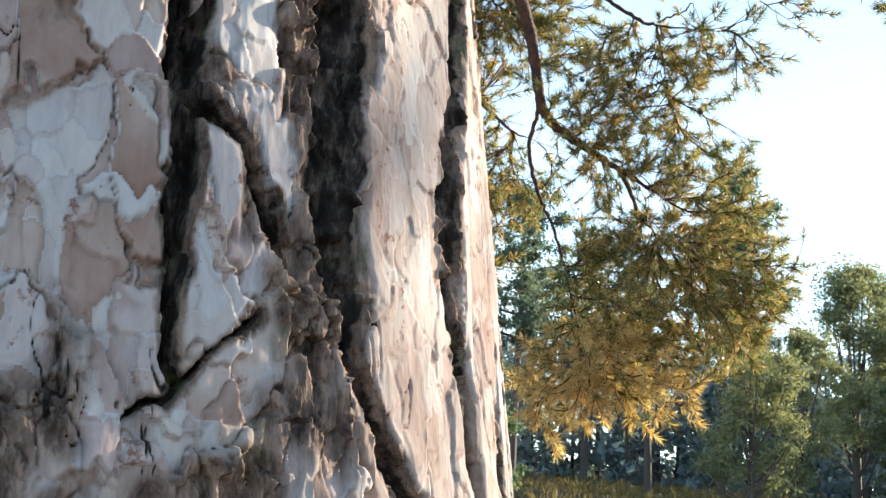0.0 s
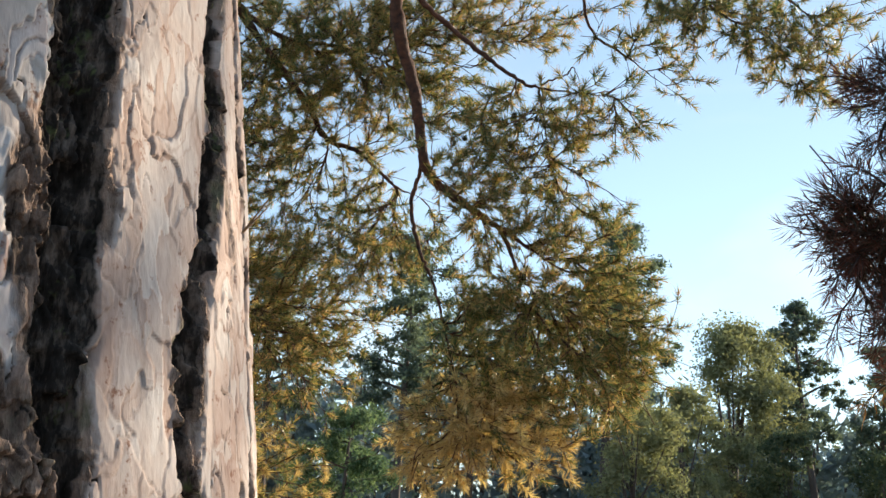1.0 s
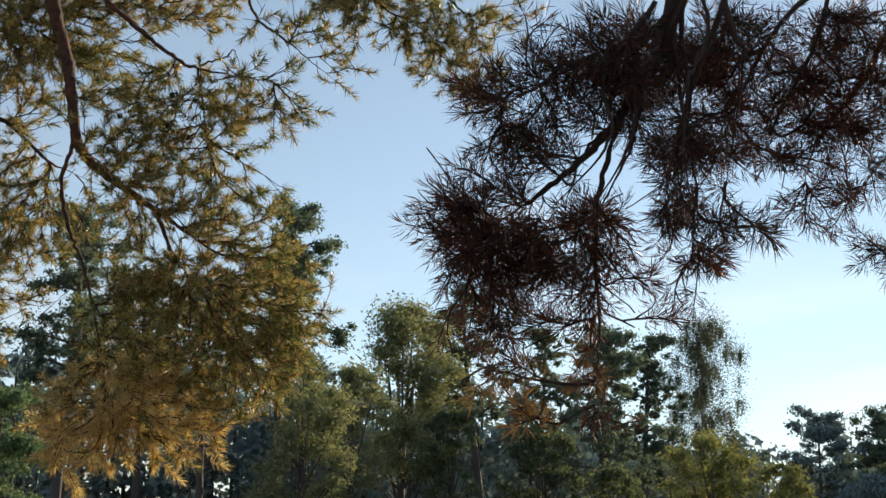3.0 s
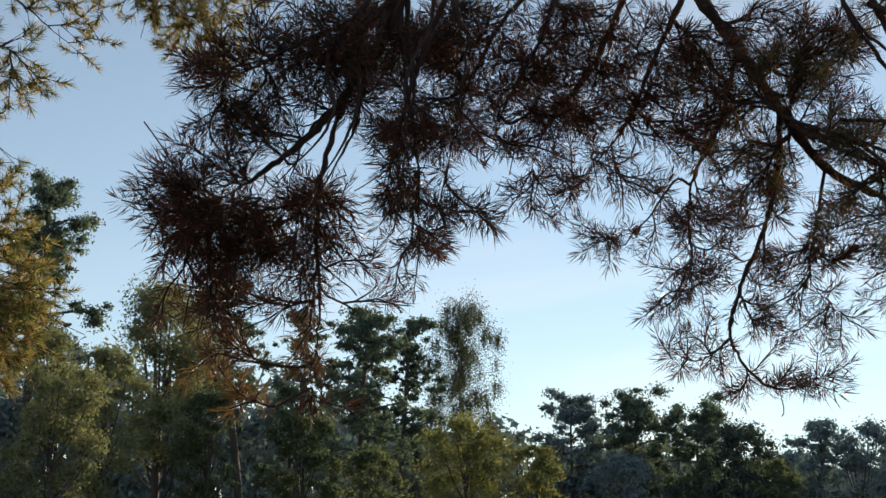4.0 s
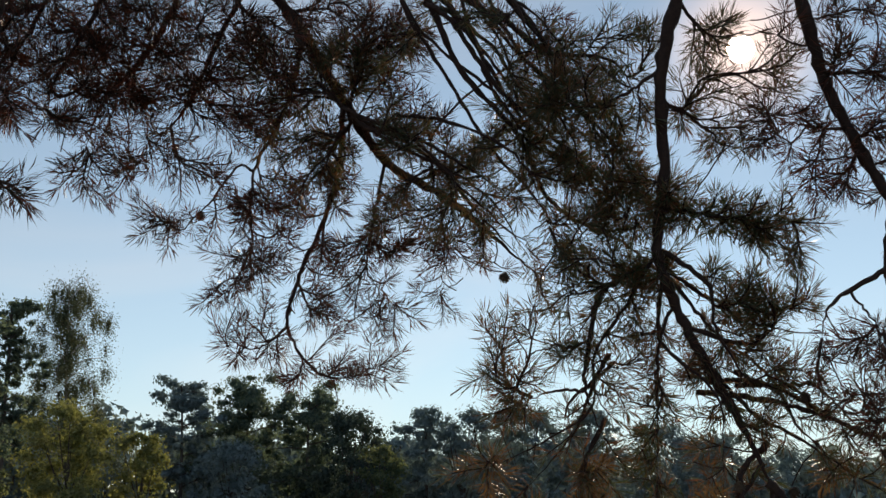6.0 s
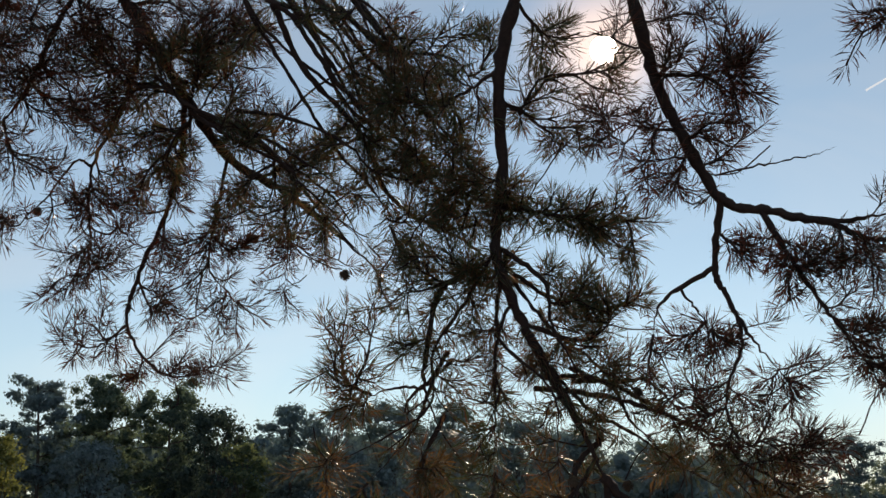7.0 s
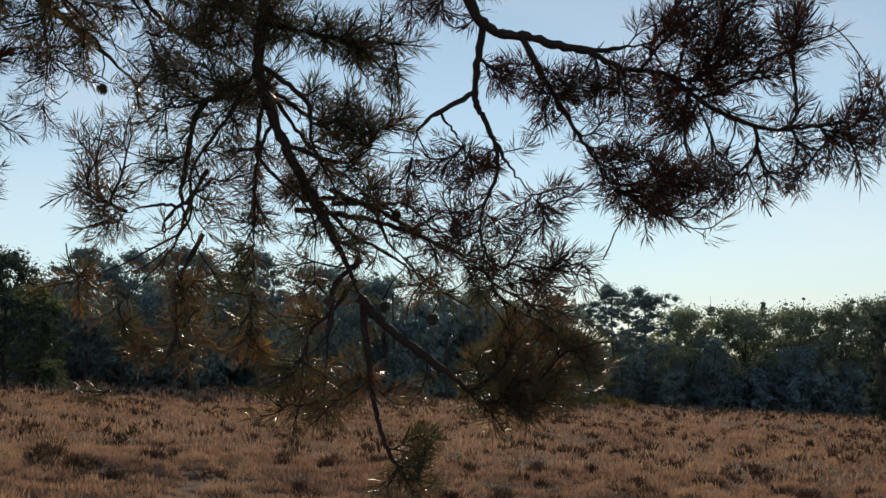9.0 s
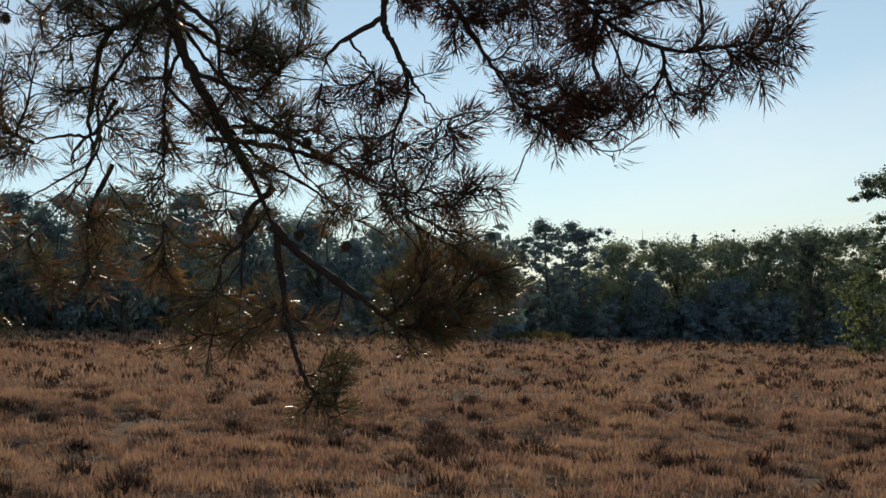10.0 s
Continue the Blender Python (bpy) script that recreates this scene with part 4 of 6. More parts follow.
def bark_plate_material():
    m, n, l, b = material("pine_bark_plate")
    at = n.new("ShaderNodeAttribute")
    at.attribute_name = "layer"
    wide = noise_node(n, l, 30, 4, 0.6)
    grain = noise_node(n, l, 260, 5, 0.7, (1, 1, 0.22))
    mix = n.new("ShaderNodeMix")
    mix.inputs[0].default_value = 0.36
    l.new(at.outputs["Fac"], mix.inputs[2])
    l.new(wide.outputs["Fac"], mix.inputs[3])
    r = ramp(n, [(0.14, (0.34, 0.25, 0.235)), (0.28, (0.47, 0.39, 0.37)), (0.44, (0.48, 0.48, 0.50)), (0.58, (0.53, 0.505, 0.49)), (0.72, (0.45, 0.365, 0.325)), (0.86, (0.30, 0.20, 0.165))])
    l.new(mix.outputs[0], r.inputs[0])
    rust = n.new("ShaderNodeMix")
    rust.data_type = "RGBA"
    rust.inputs[7].default_value = (0.20, 0.095, 0.06, 1)
    spots = noise_node(n, l, 95, 4, 0.75)
    sp = ramp(n, [(0.60, (0, 0, 0)), (0.68, (0.85, 0.85, 0.85))])
    l.new(spots.outputs["Fac"], sp.inputs[0])
    l.new(sp.outputs[0], rust.inputs[0])
    l.new(r.outputs[0], rust.inputs[6])
    edge = n.new("ShaderNodeAttribute")
    edge.attribute_name = "edge"
    er = ramp(n, [(0.0, (0.34, 0.22, 0.16)), (0.05, (0.7, 0.56, 0.48)), (0.12, (1, 1, 1))])
    l.new(edge.outputs["Fac"], er.inputs[0])
    mul = n.new("ShaderNodeMix")
    mul.data_type, mul.blend_type = "RGBA", "MULTIPLY"
    mul.inputs[0].default_value = 0.30
    l.new(rust.outputs[2], mul.inputs[6])
    l.new(er.outputs[0], mul.inputs[7])
    gr = ramp(n, [(0.35, (0.78, 0.76, 0.74)), (0.6, (1, 1, 1))])
    l.new(grain.outputs["Fac"], gr.inputs[0])
    mul2 = n.new("ShaderNodeMix")
    mul2.data_type, mul2.blend_type = "RGBA", "MULTIPLY"
    mul2.inputs[0].default_value = 0.6
    l.new(mul.outputs[2], mul2.inputs[6])
    l.new(gr.outputs[0], mul2.inputs[7])
    shag = n.new("ShaderNodeAttribute")
    shag.attribute_name = "shag"
    sn = noise_node(n, l, 120, 5, 0.7, (1, 1, 0.4))
    sr = ramp(n, [(0.32, (0.030, 0.024, 0.021)), (0.48, (0.155, 0.115, 0.095)), (0.62, (0.33, 0.24, 0.19))])
    l.new(sn.outputs["Fac"], sr.inputs[0])
    gn = noise_node(n, l, 22, 4, 0.7)
    gr2 = ramp(n, [(0.55, (0, 0, 0)), (0.68, (0.6, 0.6, 0.6))])
    l.new(gn.outputs["Fac"], gr2.inputs[0])
    green = n.new("ShaderNodeMix")
    green.data_type = "RGBA"
    green.inputs[7].default_value = (0.16, 0.17, 0.10, 1)
    l.new(gr2.outputs[0], green.inputs[0])
    l.new(sr.outputs[0], green.inputs[6])
    sm = n.new("ShaderNodeMix")
    sm.data_type = "RGBA"
    sf = ramp(n, [(0.12, (0, 0, 0)), (0.5, (1, 1, 1))])
    l.new(shag.outputs["Fac"], sf.inputs[0])
    l.new(sf.outputs[0], sm.inputs[0])
    l.new(mul2.outputs[2], sm.inputs[6])
    l.new(green.outputs[2], sm.inputs[7])
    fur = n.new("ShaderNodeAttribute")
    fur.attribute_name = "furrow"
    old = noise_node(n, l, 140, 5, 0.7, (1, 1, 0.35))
    # old dark furrow bark, taken near black to deepen the recess's shade
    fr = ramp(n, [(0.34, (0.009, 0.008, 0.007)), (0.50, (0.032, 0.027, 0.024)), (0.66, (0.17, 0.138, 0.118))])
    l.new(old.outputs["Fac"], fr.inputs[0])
    lich = noise_node(n, l, 55, 4, 0.7)
    lr = ramp(n, [(0.60, (0, 0, 0)), (0.70, (1, 1, 1))])
    l.new(lich.outputs["Fac"], lr.inputs[0])
    moss = n.new("ShaderNodeMix")
    moss.data_type = "RGBA"
    moss.inputs[7].default_value = (0.10, 0.12, 0.055, 1)
    l.new(lr.outputs[0], moss.inputs[0])
    l.new(fr.outputs[0], moss.inputs[6])
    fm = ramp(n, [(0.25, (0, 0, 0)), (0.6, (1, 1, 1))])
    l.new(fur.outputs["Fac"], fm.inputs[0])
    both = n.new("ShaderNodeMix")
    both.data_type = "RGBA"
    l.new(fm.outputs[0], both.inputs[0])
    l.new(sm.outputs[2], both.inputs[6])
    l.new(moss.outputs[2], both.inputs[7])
    l.new(both.outputs[2], b.inputs["Base Color"])
    b.inputs["Roughness"].default_value = 0.92
    b.inputs["Specular IOR Level"].default_value = 0.12
    fine = bump(n, l, grain.outputs["Fac"], b, 0.35, 0.0010)
    flaky = n.new("ShaderNodeBump")
    flaky.inputs["Distance"].default_value = 0.004
    l.new(sf.outputs[0], flaky.inputs["Strength"])
    l.new(sn.outputs["Fac"], flaky.inputs["Height"])
    l.new(flaky.outputs[0], fine.inputs["Normal"])
    return m


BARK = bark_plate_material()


def bark_sheet(name, a0, a1, z0, z1, step, parent, sink=None):
    na, nz = int(round((a1 - a0) / step)) + 1, int(round((z1 - z0) / (step * 1.3))) + 1
    arc, z = np.meshgrid(np.linspace(a0, a1, na), np.linspace(z0, z1, nz), indexing="ij")
    arc, z = arc.ravel(), z.ravel()
    out, fur, edge, lay, shag = bark_relief(arc, z)
    if sink is not None:
        out = out - sink(arc, z)
    v = trunk_point(arc, z, out)
    i, j = np.meshgrid(np.arange(na - 1), np.arange(nz - 1), indexing="ij")
    f = np.stack([i * nz + j, (i + 1) * nz + j, (i + 1) * nz + j + 1, i * nz + j + 1], -1).reshape(-1, 4)
    ob = piece(name, v - np.array(near_pine.location), f, BARK, parent, smooth=True)
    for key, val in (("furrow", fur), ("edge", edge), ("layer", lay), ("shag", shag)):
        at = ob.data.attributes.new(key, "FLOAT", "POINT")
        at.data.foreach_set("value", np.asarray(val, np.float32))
    return ob


def under_patch(arc, z):
    inside = np.minimum(np.minimum(arc + 0.272, 0.012 - arc), np.minimum(z - 1.515, 1.835 - z))
    return np.clip(inside / 0.01, 0, 1) * 0.03


GIRTH = 2 * np.pi * PR
bark_sheet("trunk", -GIRTH * 0.75, GIRTH * 0.25, -0.05, 7.0, 0.018, near_pine, under_patch)
top = [(PX + PLEAN * (z - 1.6) + dx, PY, z) for z, dx in ((6.9, 0), (8.0, 0.02), (9.2, -0.05), (10.4, 0.0))]
piece("leader", *tube(smooth_line(np.array(top) - np.array(near_pine.location), 5), np.linspace(0.125, 0.03, 16), 12, 0.04), BARK_RED, near_pine, smooth=True)
cs = [np.array(top[-1]) - np.array(near_pine.location) + rng.normal(0, 1, 3) * (1.2, 1.2, 0.7) - (0, 0, 0.8) for _ in range(26)]
piece("crown", *leaves(cs, [(0.8, 0.8, 0.5)] * 26, [170] * 26, 0.11), NEEDLES_SUN_TONE, near_pine, kind="stuff")
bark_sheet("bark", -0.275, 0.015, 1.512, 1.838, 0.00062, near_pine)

for dz in (0.0, 0.0035):
    piece("dry_needle", *tube(np.array([(0.0127, 0.5255, 1.7126), (0.0222, 0.5323, 1.7263 + dz)]) - np.array(near_pine.location), (0.0005, 0.0003), 5), NEEDLES_DEAD, near_pine)


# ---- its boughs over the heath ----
def near_bough(label, needles=NEEDLES_BACKLIT):
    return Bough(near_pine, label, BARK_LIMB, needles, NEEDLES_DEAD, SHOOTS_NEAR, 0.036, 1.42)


bough = near_bough("dark hanging pine bough dense with needles against the sky")
bough.limb(0.045, 0.016, (-0.29, 0.58, 3.40), (0.5, 1.4, 3.66), (1.2, 2.1, 3.58), (1.78, 2.77, 3.22))
bough.limb(0.016, 0.006, (1.78, 2.77, 3.22), (1.78, 2.89, 2.97), (1.72, 2.99, 2.79), (1.66, 3.06, 2.68), (1.55, 3.14, 2.57), (1.44, 3.20, 2.48))
bough.limb(0.009, 0.003, (1.72, 2.99, 2.79), (1.69, 3.07, 2.61), (1.69, 3.12, 2.43), (1.72, 3.15, 2.23), (1.72, 3.18, 2.01))
bough.limb(0.010, 0.004, (1.78, 2.77, 3.22), (1.90, 2.78, 3.08), (1.87, 2.90, 2.84), (1.85, 2.99, 2.64), (1.85, 3.02, 2.54))
bough.limb(0.006, 0.003, (1.78, 2.89, 2.97), (1.62, 2.99, 2.91), (1.48, 3.08, 2.82), (1.39, 3.13, 2.77))
bough.drape((1.84, 2.80, 3.12), (1.86, 2.95, 2.54), 5, 0.06, 0.03)
bough.drape((1.78, 2.86, 3.00), (1.62, 3.10, 2.42), 4, 0.06, 0.03)
bough.tufts(1.72, 2.95, 2.85, 0.16, 0.16, 22)
bough.tufts(1.38, 3.22, 2.47, 0.15, 0.10, 26)
bough.tufts(1.49, 3.09, 2.78, 0.15, 0.15, 22)
bough.tufts(1.62, 2.99, 2.91, 0.18, 0.10, 30)
bough.tufts(1.47, 3.15, 2.61, 0.18, 0.10, 20)
bough.tufts(1.31, 3.24, 2.51, 0.10, 0.06, 10)
bough.tufts(1.48, 3.22, 2.36, 0.16, 0.09, 26)
bough.tufts(1.60, 3.19, 2.25, 0.15, 0.06, 14)
bough.tufts(1.48, 3.25, 2.22, 0.12, 0.05, 8)
bough.tufts(1.84, 3.09, 2.26, 0.12, 0.05, 8)
bough.tufts(1.75, 3.11, 2.35, 0.12, 0.07, 9)
bough.tufts(1.91, 3.03, 2.39, 0.12, 0.04, 7)
bough.tufts(2.03, 2.94, 2.48, 0.09, 0.05, 9)
bough.tufts(1.87, 3.01, 2.52, 0.15, 0.07, 12)
bough.tufts(1.92, 2.93, 2.68, 0.15, 0.07, 16)
bough.tufts(1.68, 3.10, 2.53, 0.10, 0.09, 12)
bough.tufts(1.33, 3.13, 2.81, 0.06, 0.04, 5)
bough.tufts(1.50, 3.26, 2.10, 0.07, 0.07, 8, dead=0.7)
bough.tufts(1.70, 3.18, 2.08, 0.05, 0.09, 6, dead=0.7)
bough.tufts(1.62, 3.22, 1.99, 0.09, 0.04, 4, dead=0.7)
bough.tufts(1.53, 3.10, 2.71, 0.13, 0.15, 15)
bough.tufts(1.65, 3.02, 2.80, 0.13, 0.15, 26)
bough.tufts(1.40, 3.23, 2.43, 0.13, 0.09, 14)
bough.tufts(1.61, 3.16, 2.40, 0.13, 0.09, 12)
bough.tufts(1.40, 3.25, 2.48, 0.10, 0.08, 8)
bough.tufts(1.49, 3.21, 2.53, 0.10, 0.08, 8)
bough.tufts(1.42, 3.27, 2.35, 0.10, 0.08, 8)
bough.tufts(1.54, 3.22, 2.39, 0.10, 0.08, 8)
bough.tufts(1.60, 3.18, 2.48, 0.10, 0.08, 7)
bough.tufts(1.49, 3.27, 2.24, 0.10, 0.08, 6)
bough.tufts(1.65, 3.20, 2.33, 0.10, 0.08, 5)
bough.tufts(1.68, 3.14, 2.50, 0.10, 0.08, 6)
bough.tufts(1.77, 3.13, 2.42, 0.10, 0.08, 5)
bough.tufts(1.87, 3.09, 2.41, 0.10, 0.08, 4)
bough.tufts(1.89, 3.05, 2.51, 0.10, 0.08, 5)
bough.tufts(1.38, 3.30, 2.24, 0.10, 0.08, 5)
bough.grow()

bough = near_bough("drooping pine bough with spread needle tufts and cones")
bough.limb(0.055, 0.024, (-0.30, 0.60, 3.75), (0.6, 1.5, 4.1), (1.7, 2.4, 4.05), (2.89, 3.20, 3.65))
bough.cone(3.21, 3.76, 2.74)
bough.cone(3.61, 3.10, 2.60)
bough.cone(3.41, 2.49, 2.37)
bough.limb(0.024, 0.008, (2.89, 3.20, 3.65), (3.04, 3.21, 3.44), (3.21, 3.18, 3.24), (3.35, 3.15, 3.05), (3.50, 3.10, 2.85), (3.65, 2.99, 2.74), (3.78, 2.90, 2.62), (3.90, 2.81, 2.49))
bough.limb(0.010, 0.003, (3.35, 3.15, 3.05), (3.38, 3.19, 2.88), (3.38, 3.26, 2.68), (3.34, 3.35, 2.47), (3.33, 3.40, 2.30), (3.40, 3.36, 2.17), (3.47, 3.30, 2.13), (3.57, 3.21, 2.17))
bough.limb(0.008, 0.003, (3.21, 3.18, 3.24), (3.21, 3.29, 2.99), (3.17, 3.39, 2.81), (3.20, 3.43, 2.58), (3.23, 3.43, 2.49))
bough.limb(0.005, 0.002, (3.17, 3.39, 2.81), (3.12, 3.42, 2.82), (3.05, 3.52, 2.67), (2.95, 3.60, 2.63))
bough.limb(0.005, 0.002, (3.33, 3.40, 2.30), (3.26, 3.46, 2.23), (3.18, 3.52, 2.23))
bough.limb(0.006, 0.002, (3.50, 3.10, 2.85), (3.50, 3.15, 2.68), (3.51, 3.20, 2.49), (3.59, 3.15, 2.38))
bough.limb(0.006, 0.002, (3.65, 2.99, 2.74), (3.69, 3.01, 2.57), (3.70, 3.04, 2.42))
bough.limb(0.012, 0.004, (2.79, 3.06, 3.57), (2.73, 3.30, 3.16), (2.63, 3.45, 2.95), (2.61, 3.51, 2.81))
bough.limb(0.010, 0.004, (2.93, 3.07, 3.37), (2.89, 3.19, 3.18), (2.85, 3.31, 2.96), (2.76, 3.43, 2.78))
bough.limb(0.010, 0.004, (2.84, 3.13, 3.61), (2.40, 3.21, 3.26), (2.31, 3.35, 3.06), (2.27, 3.44, 2.87))
bough.tufts(2.96, 3.59, 2.63, 0.08, 0.05, 6)
bough.tufts(3.14, 3.45, 2.69, 0.11, 0.08, 7)
bough.tufts(3.23, 3.43, 2.51, 0.10, 0.08, 9)
bough.tufts(3.15, 3.51, 2.41, 0.08, 0.06, 5)
bough.tufts(3.21, 3.50, 2.25, 0.10, 0.10, 8)
bough.tufts(3.31, 3.41, 2.27, 0.06, 0.08, 3)
bough.tufts(3.40, 3.36, 2.15, 0.10, 0.06, 7)
bough.tufts(3.53, 3.25, 2.15, 0.11, 0.06, 11)
bough.tufts(3.45, 3.28, 2.34, 0.10, 0.06, 7)
bough.tufts(3.58, 3.17, 2.36, 0.08, 0.06, 6)
bough.tufts(3.70, 3.04, 2.44, 0.08, 0.07, 8)
bough.tufts(3.45, 3.25, 2.53, 0.13, 0.10, 13)
bough.tufts(3.28, 3.32, 2.74, 0.11, 0.08, 9)
bough.tufts(3.55, 3.13, 2.63, 0.11, 0.11, 10)
bough.tufts(3.65, 3.04, 2.59, 0.10, 0.10, 7)
bough.tufts(3.74, 2.97, 2.55, 0.08, 0.08, 6)
bough.tufts(3.31, 3.24, 2.90, 0.17, 0.11, 12)
bough.tufts(3.51, 3.04, 2.98, 0.17, 0.11, 14)
bough.tufts(3.67, 2.93, 2.86, 0.11, 0.10, 9)
bough.tufts(3.42, 3.02, 3.21, 0.17, 0.11, 14)
bough.tufts(3.25, 3.11, 3.31, 0.17, 0.11, 16)
bough.tufts(2.31, 3.51, 2.94, 0.25, 0.16, 34)
bough.tufts(2.56, 3.35, 3.00, 0.21, 0.20, 34)
bough.tufts(2.77, 3.23, 2.98, 0.20, 0.18, 32)
bough.tufts(2.95, 3.08, 3.04, 0.16, 0.18, 28)
bough.tufts(2.72, 3.35, 2.74, 0.20, 0.06, 12)
bough.tufts(2.89, 3.23, 2.73, 0.07, 0.05, 4)
bough.tufts(2.42, 3.39, 3.10, 0.23, 0.13, 28)
bough.tufts(2.66, 3.23, 3.15, 0.21, 0.11, 24)
bough.tufts(2.57, 3.45, 2.69, 0.11, 0.05, 5)
bough.tufts(1.86, 3.20, 2.99, 0.16, 0.11, 18)
bough.tufts(2.16, 3.24, 3.10, 0.19, 0.12, 22)
bough.tufts(2.48, 3.27, 3.17, 0.20, 0.13, 22)
bough.tufts(2.75, 3.20, 3.20, 0.20, 0.13, 20)
bough.tufts(2.40, 3.31, 2.91, 0.19, 0.10, 16)
bough.tufts(2.72, 3.31, 3.00, 0.20, 0.13, 18)
bough.tufts(3.03, 3.13, 3.16, 0.21, 0.15, 18)
bough.tufts(3.26, 2.93, 3.16, 0.19, 0.17, 16)
bough.tufts(3.40, 2.89, 2.96, 0.15, 0.15, 10)
bough.tufts(3.01, 3.26, 2.91, 0.15, 0.09, 10)
bough.limb(0.011, 0.004, (2.50, 3.03, 3.48), (2.47, 3.11, 3.37), (2.47, 3.22, 3.16), (2.41, 3.34, 2.96), (2.40, 3.38, 2.86))
bough.tufts(3.45, 3.30, 2.14, 0.04, 0.03, 4)
bough.tufts(3.50, 3.26, 2.16, 0.04, 0.03, 4)
bough.tufts(3.54, 3.22, 2.19, 0.04, 0.03, 4)
bough.tufts(1.80, 3.28, 3.08, 0.13, 0.10, 14)
bough.tufts(1.97, 3.24, 2.99, 0.13, 0.10, 14)
bough.tufts(2.11, 3.13, 3.06, 0.13, 0.10, 14)
bough.tufts(2.06, 3.25, 2.83, 0.12, 0.07, 8)
bough.tufts(3.24, 3.26, 2.75, 0.15, 0.11, 7)
bough.tufts(3.42, 3.14, 2.61, 0.15, 0.11, 7)
bough.tufts(3.32, 2.83, 3.17, 0.16, 0.11, 10)
bough.tufts(3.47, 2.72, 3.10, 0.16, 0.11, 10)
bough.tufts(3.58, 2.58, 3.17, 0.16, 0.11, 10)
bough.tufts(3.56, 2.69, 2.97, 0.15, 0.09, 7)
bough.tufts(3.01, 3.55, 2.65, 0.12, 0.09, 5)
bough.tufts(3.19, 3.44, 2.54, 0.12, 0.09, 5)
bough.tufts(3.33, 3.31, 2.58, 0.12, 0.09, 5)
bough.tufts(3.39, 3.20, 2.78, 0.12, 0.09, 5)
bough.tufts(3.21, 3.47, 2.35, 0.12, 0.09, 5)
bough.tufts(3.40, 3.31, 2.35, 0.12, 0.09, 5)
bough.tufts(3.52, 3.19, 2.42, 0.12, 0.09, 5)
bough.tufts(3.23, 3.37, 2.69, 0.12, 0.09, 5)
bough.tufts(2.18, 3.51, 3.14, 0.13, 0.10, 6)
bough.tufts(2.32, 3.47, 3.05, 0.13, 0.10, 6)
bough.tufts(2.42, 3.37, 3.16, 0.13, 0.10, 6)
bough.tufts(2.54, 3.36, 3.01, 0.13, 0.10, 6)
bough.tufts(2.64, 3.25, 3.13, 0.13, 0.10, 6)
bough.tufts(2.75, 3.22, 3.03, 0.13, 0.10, 6)
bough.tufts(2.41, 3.48, 2.89, 0.13, 0.10, 6)
bough.tufts(2.60, 3.38, 2.86, 0.13, 0.10, 6)
bough.tufts(2.28, 3.54, 2.91, 0.13, 0.10, 6)
bough.tufts(2.19, 3.61, 2.84, 0.13, 0.10, 6)
bough.grow()

bough = near_bough("long hanging pine bough with dense needles and cones", NEEDLES_HANGING)
bough.limb(0.060, 0.022, (-0.29, 0.50, 3.55), (0.8, 0.95, 3.95), (2.2, 1.5, 3.85), (3.41, 1.76, 3.31))
bough.limb(0.030, 0.018, (0.8, 0.95, 3.95), (2.0, 1.9, 3.95), (3.02, 2.59, 3.42))
bough.drape((3.19, 2.67, 3.43), (3.59, 2.43, 2.78), 7, 0.10)
bough.drape((3.34, 2.57, 3.33), (3.66, 2.24, 2.62), 6, 0.10)
bough.drape((3.23, 2.90, 2.91), (3.53, 2.46, 2.46), 5, 0.09)
bough.drape((3.66, 2.06, 2.34), (3.76, 1.87, 1.83), 4, 0.09)
bough.drape((3.77, 1.99, 2.02), (3.90, 1.66, 1.77), 4, 0.09)
bough.drape((3.84, 1.92, 1.84), (3.71, 1.95, 1.48), 3, 0.08)
bough.drape((3.56, 2.25, 2.07), (3.47, 2.38, 1.72), 3, 0.08)
bough.cone(3.66, 1.88, 1.75)
bough.cone(3.92, 1.87, 1.74)
bough.cone(3.82, 1.75, 1.99)
bough.cone(3.89, 1.68, 1.70)
bough.limb(0.020, 0.012, (3.41, 1.76, 3.31), (3.46, 1.86, 3.08), (3.49, 1.95, 2.86), (3.56, 2.00, 2.60), (3.58, 2.05, 2.40), (3.63, 2.03, 2.24), (3.70, 1.98, 2.07), (3.76, 1.92, 1.91), (3.81, 1.87, 1.75))
bough.limb(0.015, 0.007, (3.81, 1.88, 1.75), (3.87, 1.80, 1.65), (3.96, 1.66, 1.52), (4.01, 1.57, 1.42))
bough.limb(0.010, 0.004, (3.82, 1.87, 1.75), (3.83, 1.86, 1.57), (3.84, 1.84, 1.41), (3.86, 1.80, 1.29), (3.88, 1.75, 1.21))
bough.limb(0.011, 0.004, (3.02, 2.59, 3.42), (3.20, 2.57, 3.18), (3.32, 2.56, 2.99), (3.48, 2.48, 2.81), (3.59, 2.44, 2.60), (3.75, 2.30, 2.48), (3.84, 2.22, 2.38))
bough.limb(0.009, 0.003, (3.16, 2.55, 3.16), (3.23, 2.51, 3.11), (3.37, 2.46, 2.93), (3.50, 2.38, 2.80), (3.62, 2.31, 2.67), (3.74, 2.21, 2.55))
bough.limb(0.010, 0.004, (3.57, 2.08, 2.36), (3.50, 2.19, 2.28), (3.49, 2.23, 2.14), (3.49, 2.25, 2.01), (3.53, 2.22, 1.88))
bough.limb(0.005, 0.002, (3.49, 2.25, 2.01), (3.43, 2.32, 2.01), (3.36, 2.40, 1.97))
bough.limb(0.006, 0.002, (3.63, 2.03, 2.26), (3.61, 2.08, 2.13), (3.62, 2.10, 1.94), (3.62, 2.11, 1.77))
bough.limb(0.007, 0.003, (3.70, 1.98, 2.07), (3.78, 1.89, 1.94), (3.86, 1.77, 1.85), (3.93, 1.67, 1.76))
